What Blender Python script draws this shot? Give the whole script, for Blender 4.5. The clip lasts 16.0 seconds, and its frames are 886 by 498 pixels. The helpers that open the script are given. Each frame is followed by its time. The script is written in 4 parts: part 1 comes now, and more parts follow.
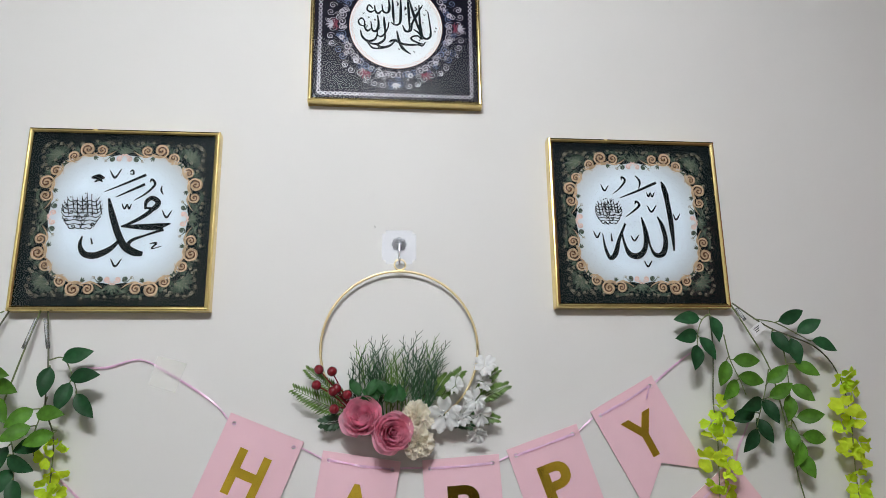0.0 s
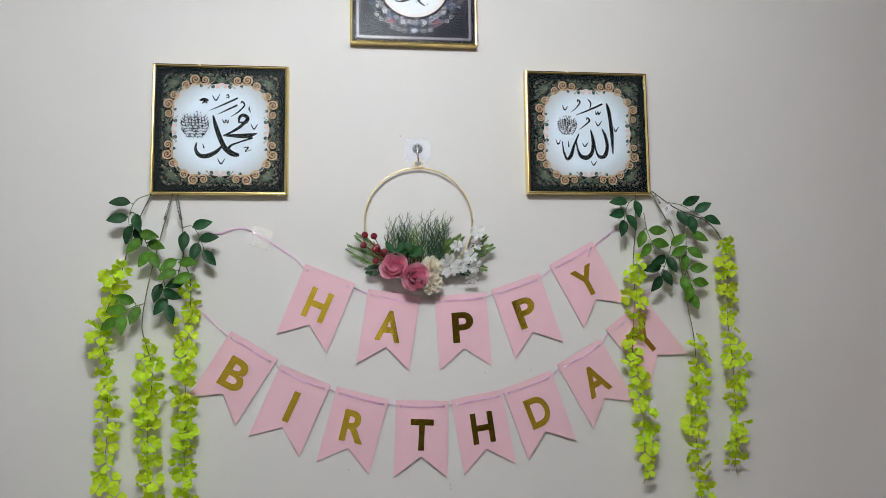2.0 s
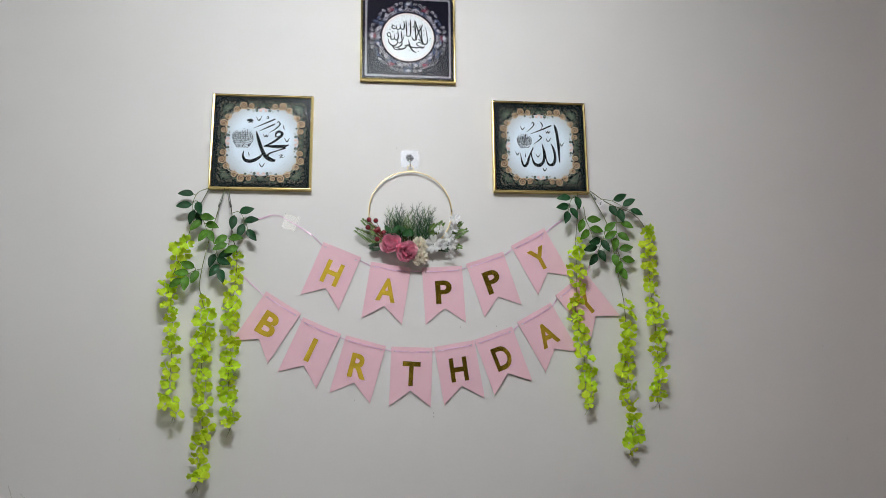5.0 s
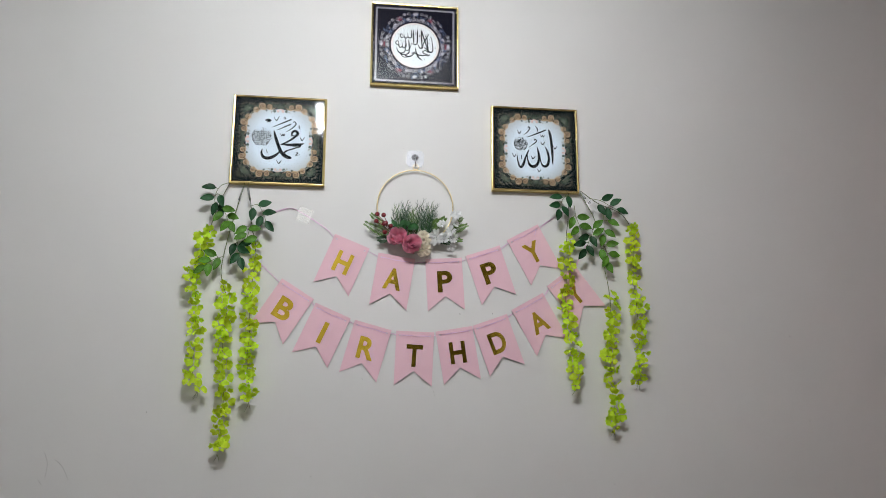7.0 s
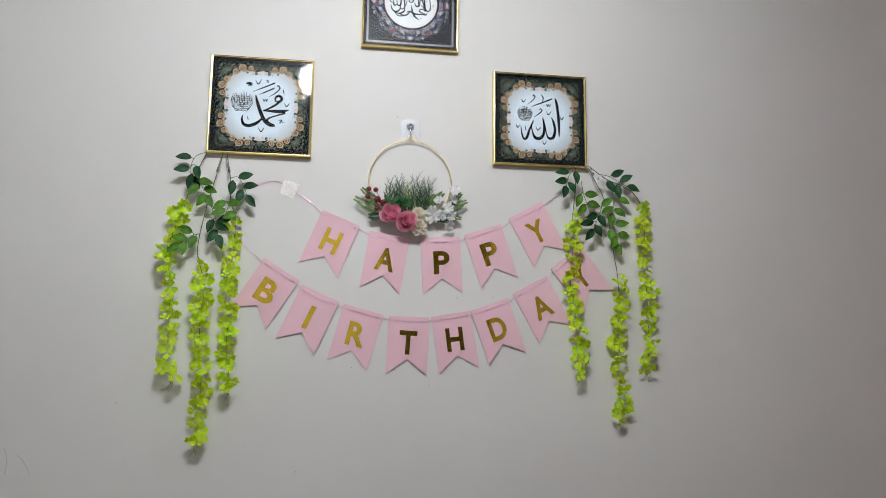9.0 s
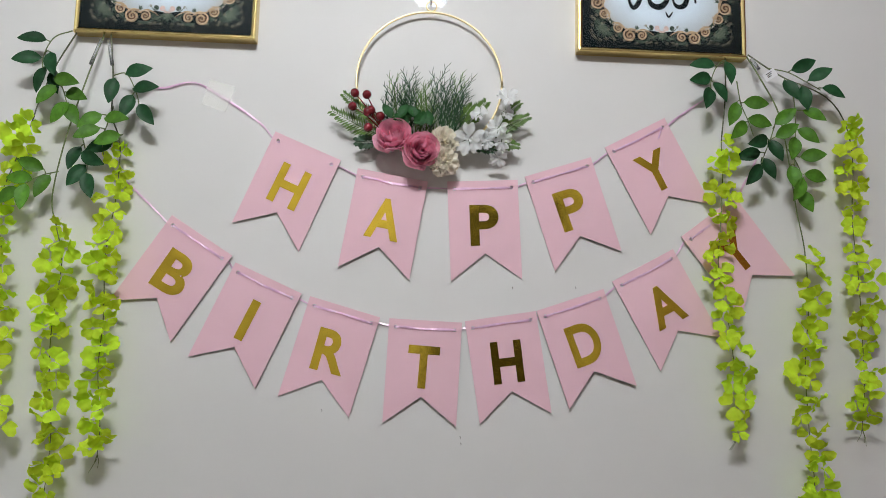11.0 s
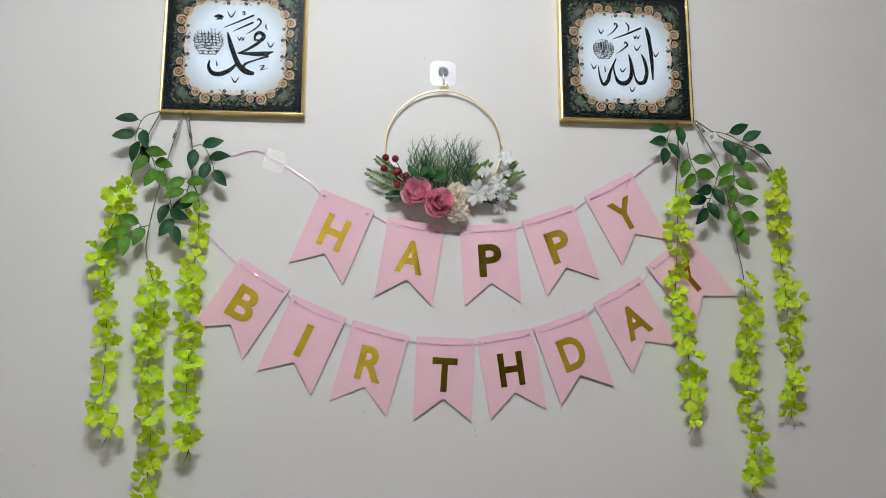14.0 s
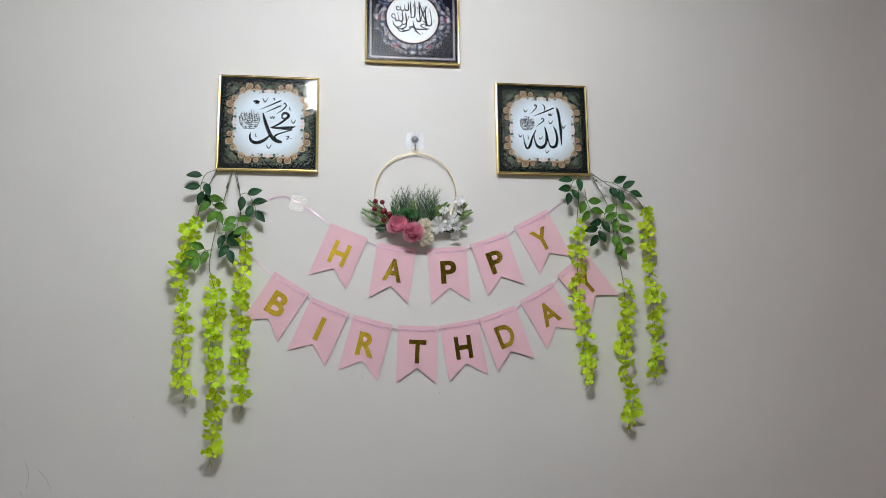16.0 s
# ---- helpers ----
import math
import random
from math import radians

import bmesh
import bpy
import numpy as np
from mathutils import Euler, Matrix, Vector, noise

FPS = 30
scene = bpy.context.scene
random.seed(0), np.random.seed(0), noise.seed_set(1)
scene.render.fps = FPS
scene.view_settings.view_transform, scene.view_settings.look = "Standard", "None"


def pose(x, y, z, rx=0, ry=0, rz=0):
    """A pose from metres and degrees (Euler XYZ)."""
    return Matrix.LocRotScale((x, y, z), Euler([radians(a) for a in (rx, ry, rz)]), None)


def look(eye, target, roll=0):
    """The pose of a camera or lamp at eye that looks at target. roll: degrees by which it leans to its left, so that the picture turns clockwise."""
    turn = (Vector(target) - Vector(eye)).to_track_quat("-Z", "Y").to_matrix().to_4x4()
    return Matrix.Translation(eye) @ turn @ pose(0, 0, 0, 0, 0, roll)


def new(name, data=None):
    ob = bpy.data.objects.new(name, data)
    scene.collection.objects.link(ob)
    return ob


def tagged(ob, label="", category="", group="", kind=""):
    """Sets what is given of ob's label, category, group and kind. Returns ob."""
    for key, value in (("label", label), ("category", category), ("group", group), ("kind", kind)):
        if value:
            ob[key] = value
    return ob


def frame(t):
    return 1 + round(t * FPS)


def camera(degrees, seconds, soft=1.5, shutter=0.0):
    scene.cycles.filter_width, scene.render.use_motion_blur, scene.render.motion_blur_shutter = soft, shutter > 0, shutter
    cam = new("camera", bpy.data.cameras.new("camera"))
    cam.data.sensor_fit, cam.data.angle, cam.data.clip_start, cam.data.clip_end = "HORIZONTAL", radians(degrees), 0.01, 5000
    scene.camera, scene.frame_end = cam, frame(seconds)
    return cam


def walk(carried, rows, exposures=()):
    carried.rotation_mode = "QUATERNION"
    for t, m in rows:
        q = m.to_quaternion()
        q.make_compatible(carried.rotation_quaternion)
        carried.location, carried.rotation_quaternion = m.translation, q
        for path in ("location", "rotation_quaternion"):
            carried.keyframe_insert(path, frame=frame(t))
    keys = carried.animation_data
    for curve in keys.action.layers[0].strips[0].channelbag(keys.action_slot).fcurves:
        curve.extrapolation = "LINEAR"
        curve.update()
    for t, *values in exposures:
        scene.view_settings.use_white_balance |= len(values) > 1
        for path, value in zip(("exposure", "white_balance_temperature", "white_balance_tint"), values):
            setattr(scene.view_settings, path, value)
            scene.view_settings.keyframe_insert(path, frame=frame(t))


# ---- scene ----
cam = camera(63.5, 16.0, soft=0.5)
PATH = [
    (0, (0.01, -1.098, 1.587), (0.211, 0.833, 2.068), -0.8),
    (0.4, (0.003, -1.216, 1.588), (0.189, 0.706, 2.111), -1.4),
    (0.5, (0.007, -1.245, 1.579), (0.176, 0.673, 2.122), -1.5),
    (1, (-0.044, -1.363, 1.539), (0.16, 0.56, 2.051), -1.7),
    (1.5, (-0.087, -1.487, 1.516), (0.148, 0.474, 1.832), -1.0),
    (2, (-0.068, -1.563, 1.49), (0.156, 0.415, 1.683), -0.7),
    (2.5, (-0.058, -1.651, 1.459), (0.144, 0.334, 1.603), 0.1),
    (3, (-0.049, -1.773, 1.382), (0.125, 0.213, 1.532), 0.1),
    (3.5, (-0.037, -1.866, 1.294), (0.161, 0.111, 1.528), -0.4),
    (4, (-0.036, -1.898, 1.246), (0.143, 0.062, 1.603), -0.8),
    (6.5, (-0.117, -2.17, 1.159), (0.133, -0.227, 1.561), 0.0),
    (7, (-0.121, -2.176, 1.156), (0.117, -0.226, 1.53), 0.2),
    (7.5, (-0.114, -2.178, 1.159), (0.11, -0.225, 1.526), 0.3),
    (8, (-0.136, -2.171, 1.2), (0.117, -0.212, 1.519), 0.9),
    (8.5, (-0.152, -2.141, 1.178), (0.155, -0.193, 1.513), 0.8),
    (9, (-0.138, -2.012, 1.222), (0.147, -0.052, 1.503), 0.6),
    (9.2, (-0.123, -1.94, 1.231), (0.146, 0.022, 1.508), 0.6),
    (11.5, (0.036, -0.966, 1.3), (0.128, 1.018, 1.536), 1.5),
    (12, (0.013, -0.869, 1.305), (0.161, 1.113, 1.53), 1.1),
    (12.2, (0.01, -0.859, 1.308), (0.182, 1.123, 1.509), 1.0),
    (12.5, (0.023, -0.878, 1.301), (0.177, 1.104, 1.516), 1.0),
    (13, (0.041, -1.018, 1.314), (0.137, 0.972, 1.483), 0.9),
    (13.5, (0.003, -1.206, 1.314), (0.109, 0.78, 1.525), 0.9),
    (14, (-0.059, -1.424, 1.285), (0.099, 0.549, 1.573), 0.1),
    (14.5, (-0.075, -1.631, 1.266), (0.095, 0.337, 1.581), -0.3),
    (15, (-0.079, -1.815, 1.264), (0.107, 0.163, 1.499), -1.1),
    (15.5, (-0.098, -1.91, 1.231), (0.123, 0.057, 1.517), -0.9),
    (16, (-0.129, -2.047, 1.219), (0.124, -0.087, 1.525), -0.7),
]
walk(cam, [(t, look(eye, target, roll)) for t, eye, target, roll in PATH],
     [(0, -0.10), (0.5, -0.20), (2, -0.12), (4, -0.08), (9, -0.08), (11.5, 0.0), (14, 0.0), (16, -0.06)])

# ---- light ----
world = bpy.data.worlds.new("world")
scene.world = world
world.use_nodes = True
world.node_tree.nodes["Background"].inputs[0].default_value = (0.6, 0.7, 0.8, 1)
world.node_tree.nodes["Background"].inputs[1].default_value = 0.02


# ---- materials ----
def mat(name, base, rough=0.5, metal=0.0, var=0.1, scale=30.0, bump=0.0, bscale=300.0, hue=0.0, rand=0.0, thin=0.0, coat=0.0, spec=0.5):
    m = bpy.data.materials.new(name)
    m.use_nodes = True
    nt = m.node_tree
    n, l = nt.nodes, nt.links
    p = n["Principled BSDF"]
    p.inputs["Roughness"].default_value = rough
    p.inputs["Metallic"].default_value = metal
    p.inputs["Coat Weight"].default_value = coat
    p.inputs["Specular IOR Level"].default_value = 0.04 if name.startswith("print_") else spec
    p.inputs["Coat Roughness"].default_value = 0.1
    tc = n.new("ShaderNodeTexCoord")
    big = n.new("ShaderNodeTexNoise")
    big.inputs["Scale"].default_value, big.inputs["Detail"].default_value = scale, 5
    l.new(tc.outputs["Object"], big.inputs["Vector"])
    ramp = n.new("ShaderNodeMapRange")
    ramp.inputs["From Min"].default_value, ramp.inputs["From Max"].default_value = 0.3, 0.7
    ramp.inputs["To Min"].default_value, ramp.inputs["To Max"].default_value = 1 - var, 1 + var
    l.new(big.outputs["Fac"], ramp.inputs["Value"])
    hsv = n.new("ShaderNodeHueSaturation")
    hsv.inputs["Color"].default_value = (*base, 1)
    value = ramp.outputs["Result"]
    if rand:
        info = n.new("ShaderNodeObjectInfo")
        r = n.new("ShaderNodeMapRange")
        r.inputs["To Min"].default_value, r.inputs["To Max"].default_value = 1 - rand, 1 + rand
        l.new(info.outputs["Random"], r.inputs["Value"])
        mul = n.new("ShaderNodeMath")
        mul.operation = "MULTIPLY"
        l.new(value, mul.inputs[0])
        l.new(r.outputs["Result"], mul.inputs[1])
        value = mul.outputs[0]
        if hue:
            h = n.new("ShaderNodeMapRange")
            h.inputs["To Min"].default_value, h.inputs["To Max"].default_value = 0.5 - hue, 0.5 + hue
            l.new(info.outputs["Random"], h.inputs["Value"])
            l.new(h.outputs["Result"], hsv.inputs["Hue"])
    l.new(value, hsv.inputs["Value"])
    l.new(hsv.outputs["Color"], p.inputs["Base Color"])
    rr = n.new("ShaderNodeMapRange")
    rr.inputs["To Min"].default_value, rr.inputs["To Max"].default_value = max(rough - 0.08, 0.02), min(rough + 0.08, 1)
    l.new(big.outputs["Fac"], rr.inputs["Value"])
    l.new(rr.outputs["Result"], p.inputs["Roughness"])
    if bump:
        fine = n.new("ShaderNodeTexNoise")
        fine.inputs["Scale"].default_value, fine.inputs["Detail"].default_value = bscale, 3
        l.new(tc.outputs["Object"], fine.inputs["Vector"])
        b = n.new("ShaderNodeBump")
        b.inputs["Strength"].default_value, b.inputs["Distance"].default_value = bump, 0.001
        l.new(fine.outputs["Fac"], b.inputs["Height"])
        l.new(b.outputs["Normal"], p.inputs["Normal"])
    if thin:
        tr = n.new("ShaderNodeBsdfTranslucent")
        l.new(hsv.outputs["Color"], tr.inputs["Color"])
        mix = n.new("ShaderNodeMixShader")
        mix.inputs["Fac"].default_value = thin
        l.new(p.outputs[0], mix.inputs[1])
        l.new(tr.outputs[0], mix.inputs[2])
        l.new(mix.outputs[0], n["Material Output"].inputs["Surface"])
    return m


def clear(name, tint=(1, 1, 1), rough=0.03, cloud=0.0, ior=1.5, wavy=0.0):
    """A thin clear sheet: see-through, with a Fresnel gloss and, if cloud, a milky share."""
    m = bpy.data.materials.new(name)
    m.use_nodes = True
    n, l = m.node_tree.nodes, m.node_tree.links
    n.remove(n["Principled BSDF"])
    t, g, f, mix = n.new("ShaderNodeBsdfTransparent"), n.new("ShaderNodeBsdfGlossy"), n.new("ShaderNodeFresnel"), n.new("ShaderNodeMixShader")
    t.inputs["Color"].default_value = (*tint, 1)
    g.inputs["Roughness"].default_value = rough
    f.inputs["IOR"].default_value = ior
    if wavy:
        tc, wn, bp = n.new("ShaderNodeTexCoord"), n.new("ShaderNodeTexNoise"), n.new("ShaderNodeBump")
        wn.inputs["Scale"].default_value, wn.inputs["Detail"].default_value = 100, 1
        bp.inputs["Strength"].default_value, bp.inputs["Distance"].default_value = wavy, 0.001
        l.new(tc.outputs["Object"], wn.inputs["Vector"])
        l.new(wn.outputs["Fac"], bp.inputs["Height"])
        l.new(bp.outputs["Normal"], g.inputs["Normal"])
    l.new(f.outputs[0], mix.inputs[0])
    l.new(t.outputs[0], mix.inputs[1])
    l.new(g.outputs[0], mix.inputs[2])
    out = mix.outputs[0]
    if cloud:
        d, m2, nz = n.new("ShaderNodeBsdfDiffuse"), n.new("ShaderNodeMixShader"), n.new("ShaderNodeTexNoise")
        nz.inputs["Scale"].default_value = 60
        d.inputs["Color"].default_value = (0.85, 0.87, 0.9, 1)
        mr = n.new("ShaderNodeMapRange")
        mr.inputs["To Min"].default_value, mr.inputs["To Max"].default_value = cloud * 0.4, cloud * 1.6
        l.new(nz.outputs["Fac"], mr.inputs["Value"])
        l.new(mr.outputs["Result"], m2.inputs[0])
        l.new(out, m2.inputs[1])
        l.new(d.outputs[0], m2.inputs[2])
        out = m2.outputs[0]
    l.new(out, n["Material Output"].inputs["Surface"])
    return m


def glow(name, color, strength):
    m = bpy.data.materials.new(name)
    m.use_nodes = True
    p = m.node_tree.nodes["Principled BSDF"]
    p.inputs["Base Color"].default_value = (0.8, 0.8, 0.8, 1)
    p.inputs["Emission Color"].default_value = (*color, 1)
    p.inputs["Emission Strength"].default_value = strength
    return m


PLASTER = mat("wall_paint", (0.70, 0.692, 0.672), 0.6, var=0.025, scale=2.5, bump=0.25, bscale=45)
# dull red chosen to bounce a red tint onto the back wall's right
RED_BOUNCE = mat("red_bounce_paint", (0.36, 0.17, 0.16), 0.7, var=0.05, scale=3)
UPPER_WALL = mat("beige_wall_paint", (0.60, 0.56, 0.48), 0.7, var=0.06, scale=3)
DARK_WALL = mat("dark_wall_paint", (0.07, 0.06, 0.05), 0.7, var=0.08, scale=3)
# near-black for the added strip that the top picture's glass mirrors
MIRRORED_DARK = mat("mirrored_dark_band", (0.018, 0.016, 0.016), 0.6, var=0.2, scale=8, spec=0.05)
SIDE_WALL = mat("side_wall_paint", (0.72, 0.72, 0.71), 0.7, var=0.05, scale=3)
CEIL = mat("ceiling_paint", (0.66, 0.68, 0.71), 0.8, var=0.03, scale=3)
FLOOR = mat("floor_tile", (0.11, 0.10, 0.09), 0.4, var=0.1, scale=4)
GOLD = mat("gold_moulding", (0.80, 0.63, 0.27), 0.24, 1.0, var=0.08, scale=40, bump=0.05)
GOLD_SIDE = mat("gold_moulding_side", (0.72, 0.52, 0.20), 0.35, 1.0, var=0.12, scale=60)
FOIL = mat("gold_foil", (0.90, 0.66, 0.08), 0.10, 1.0, var=0.10, scale=25, bump=0.12, bscale=60)
WIRE = mat("brass_wire", (0.86, 0.72, 0.42), 0.36, 1.0, var=0.08, scale=80)
CHROME = mat("chrome", (0.75, 0.75, 0.76), 0.12, 1.0, var=0.05)
PINK = mat("pink_card", (0.80, 0.52, 0.585), 0.75, var=0.025, scale=14, bump=0.06, bscale=500)
CARD_EDGE = mat("card_edge", (0.84, 0.76, 0.70), 0.8, var=0.05)
RIBBON = mat("pink_ribbon", (0.98, 0.70, 0.90), 0.24, 0.15, var=0.08, scale=120, bump=0.3, bscale=160, coat=0.5)
DARK_GREEN = mat("print_dark_green", (0.003, 0.008, 0.0095), 0.5, var=0.1)
NAVY = mat("print_navy", (0.007, 0.0065, 0.014), 0.5, var=0.1)
INK = mat("print_black", (0.008, 0.012, 0.014), 0.5, var=0.1)
TAN = mat("print_tan", (0.46, 0.335, 0.215), 0.5, var=0.3, scale=120)
CREAM_PRINT = mat("print_cream", (0.66, 0.50, 0.34), 0.5, var=0.2, scale=140)
RUST = mat("print_rust", (0.12, 0.058, 0.032), 0.5, var=0.3, scale=140)
LEAF_PRINT = mat("print_leaf", (0.062, 0.092, 0.070), 0.5, var=0.45, scale=180)
LEAF_PALE = mat("print_leaf_vein", (0.13, 0.16, 0.12), 0.5, var=0.3, scale=180)
THREAD = mat("print_tendril", (0.27, 0.25, 0.19), 0.5, var=0.3, scale=150)
BLUSH = mat("print_blush", (0.72, 0.50, 0.44), 0.5, var=0.2, scale=140)
LILAC = mat("print_lilac", (0.42, 0.40, 0.47), 0.5, var=0.3, scale=150)
BLUE_PRINT = mat("print_blue", (0.12, 0.16, 0.29), 0.5, var=0.3, scale=150)
RED_PRINT = mat("print_red", (0.20, 0.045, 0.075), 0.5, var=0.3, scale=150)
DISC = mat("print_disc_white", (0.74, 0.78, 0.80), 0.5, var=0.04, scale=20)
GLASS = clear("picture_glass", rough=0.04, wavy=0.14, ior=1.40)
TAPE = clear("clear_tape", (0.97, 0.97, 0.95), 0.4, 0.08)
HOOK_PAD = clear("clear_hook_pad", (0.96, 0.97, 1.0), 0.2, 0.07, ior=1.25)
ROSETTE = clear("clear_rosette", (0.95, 0.95, 0.97), 0.1, 0.18)
TUBE = clear("clear_tube", (0.88, 0.9, 0.9), 0.15, 0.15)
LEAF_DARK = mat("leaf_dark_green", (0.014, 0.065, 0.022), 0.5, var=0.25, scale=90, bump=0.15, rand=0.25, thin=0.06, spec=0.22)
LEAF_LIGHT = mat("leaf_mid_green", (0.075, 0.20, 0.018), 0.5, var=0.25, scale=90, bump=0.15, rand=0.25, thin=0.12, spec=0.25)
LEAF_DEEP = mat("leaf_deep_green", (0.018, 0.075, 0.02), 0.5, var=0.3, scale=90, bump=0.2, rand=0.2, spec=0.15)
LIME = mat("lime_petal", (0.66, 0.86, 0.05), 0.65, var=0.12, scale=60, bump=0.3, bscale=250, rand=0.10, hue=0.012, thin=0.45, spec=0.2)
STEM = mat("green_stem", (0.13, 0.17, 0.06), 0.5, var=0.25, scale=60)
STEM_DARK = mat("brown_stem", (0.09, 0.10, 0.05), 0.5, var=0.25, scale=60)
ROSE = mat("rose_petal", (0.97, 0.54, 0.67), 0.7, var=0.16, scale=70, bump=0.3, bscale=300, thin=0.5)
CREAM = mat("cream_petal", (0.97, 0.93, 0.82), 0.75, var=0.10, scale=70, bump=0.3, bscale=260, thin=0.5)
WHITE_PETAL = mat("white_petal", (0.86, 0.87, 0.87), 0.75, var=0.06, scale=70, bump=0.3, bscale=260, thin=0.38)
BERRY = mat("red_berry", (0.17, 0.008, 0.015), 0.22, var=0.3, scale=90, coat=0.6)
FERN = mat("fern_green", (0.095, 0.18, 0.03), 0.55, var=0.35, scale=70, thin=0.1)
FERN_MID = mat("fern_mid_green", (0.09, 0.18, 0.03), 0.55, var=0.35, scale=70)
FERN_DARK = mat("fern_dark_green", (0.018, 0.062, 0.022), 0.55, var=0.35, scale=70)
TAG_WHITE = mat("tag_white", (0.8, 0.8, 0.8), 0.6, var=0.04)
GRAPHITE = mat("scuff_grey", (0.25, 0.24, 0.22), 0.8, var=0.3, scale=200)


def field_material():
    """A pale blue-white print field that warms towards its rim."""
    m = mat("print_field", (0.72, 0.80, 0.86), 0.5, var=0.03, scale=10)
    n, l = m.node_tree.nodes, m.node_tree.links
    tc = n.new("ShaderNodeTexCoord")
    ln = n.new("ShaderNodeVectorMath")
    ln.operation = "LENGTH"
    l.new(tc.outputs["Object"], ln.inputs[0])
    ramp = n.new("ShaderNodeValToRGB")
    mr = n.new("ShaderNodeMapRange")
    mr.inputs["From Max"].default_value = 0.14
    l.new(ln.outputs["Value"], mr.inputs["Value"])
    l.new(mr.outputs["Result"], ramp.inputs["Fac"])
    e = ramp.color_ramp.elements
    e[0].position, e[0].color = 0.55, (0.70, 0.79, 0.86, 1)
    e[1].position, e[1].color = 1.0, (0.46, 0.32, 0.20, 1)
    mid = ramp.color_ramp.elements.new(0.78)
    mid.color = (0.52, 0.57, 0.60, 1)
    hsv = next(x for x in n if x.type == "HUE_SAT")
    l.new(ramp.outputs["Color"], hsv.inputs["Color"])
    return m


FIELD = field_material()


# ---- mesh helpers ----
def part(name, bm, material, parent=None, label="", smooth=False):
    me = bpy.data.meshes.new(name)
    bm.to_mesh(me)
    bm.free()
    for m in material if isinstance(material, (list, tuple)) else [material]:
        me.materials.append(m)
    if smooth:
        me.polygons.foreach_set("use_smooth", [True] * len(me.polygons))
    ob = new(name, me)
    if parent:
        ob.parent = parent
    if label:
        ob["label"] = label
    return ob


def thing(name, at, label, category, group="", kind=""):
    ob = new(name)
    ob.empty_display_size = 0.02
    ob.location = at
    return tagged(ob, label, category, group, kind)


def box(bm, x0, x1, y0, y1, z0, z1):
    v = [bm.verts.new((x, y, z)) for x in (x0, x1) for y in (y0, y1) for z in (z0, z1)]
    for f in ((0, 1, 3, 2), (4, 6, 7, 5), (0, 4, 5, 1), (2, 3, 7, 6), (0, 2, 6, 4), (1, 5, 7, 3)):
        bm.faces.new([v[i] for i in f])
    return bm


def smooth_line(pts, n=8):
    """Catmull-Rom through points of any dimension."""
    p = [np.array(q, float) for q in pts]
    p = [2 * p[0] - p[1]] + p + [2 * p[-1] - p[-2]]
    out = []
    for i in range(1, len(p) - 2):
        for k in range(n):
            t = k / n
            out.append(0.5 * (2 * p[i] + (p[i + 1] - p[i - 1]) * t + (2 * p[i - 1] - 5 * p[i] + 4 * p[i + 1] - p[i + 2]) * t * t
                              + (3 * p[i] - p[i - 1] - 3 * p[i + 1] + p[i + 2]) * t ** 3))
    out.append(p[-2])
    return out


def tube(bm, pts, radius, sides=6, end=None):
    """A round rod along 3D points; tapers to end."""
    end = radius if end is None else end
    rings, pts = [], [Vector(q) for q in pts]
    for i, q in enumerate(pts):
        d = (pts[min(i + 1, len(pts) - 1)] - pts[max(i - 1, 0)]).normalized()
        a = d.cross(Vector((0, 1, 0.01)))
        a = (a if a.length > 1e-4 else d.cross(Vector((1, 0, 0)))).normalized()
        b = d.cross(a)
        r = radius + (end - radius) * i / max(len(pts) - 1, 1)
        rings.append([bm.verts.new(q + (a * math.cos(k * 2 * math.pi / sides) + b * math.sin(k * 2 * math.pi / sides)) * r) for k in range(sides)])
    for r0, r1 in zip(rings, rings[1:]):
        for k in range(sides):
            bm.faces.new((r0[k], r0[(k + 1) % sides], r1[(k + 1) % sides], r1[k]))
    bm.faces.new(rings[0][::-1])
    bm.faces.new(rings[-1])
    return bm


def stroke(bm, pts, y=0.0, n=6, mat_index=0):
    """A flat pen stroke in the x-z plane through (x, z, width) points."""
    line = smooth_line(pts, n)
    pairs = []
    for i, q in enumerate(line):
        d = line[min(i + 1, len(line) - 1)][:2] - line[max(i - 1, 0)][:2]
        d = d / (np.hypot(*d) + 1e-9)
        w = max(q[2], 1e-4) / 2
        pairs.append((bm.verts.new((q[0] - d[1] * w, y, q[1] + d[0] * w)), bm.verts.new((q[0] + d[1] * w, y, q[1] - d[0] * w))))
    for (a, b), (c, e) in zip(pairs, pairs[1:]):
        bm.faces.new((a, b, e, c)).material_index = mat_index
    return bm


def blob(bm, x, z, rx, rz, y=0.0, n=12, mat_index=0):
    f = bm.faces.new([bm.verts.new((x + rx * math.cos(a), y, z + rz * math.sin(a))) for a in [k * 2 * math.pi / n for k in range(n)]])
    f.material_index = mat_index
    return bm


# ---- the room ----
def slab(name, x0, x1, y0, y1, z0, z1, material, label):
    return tagged(part(name, box(bmesh.new(), x0, x1, y0, y1, z0, z1), material), label, name.split("_")[0], kind="structure")


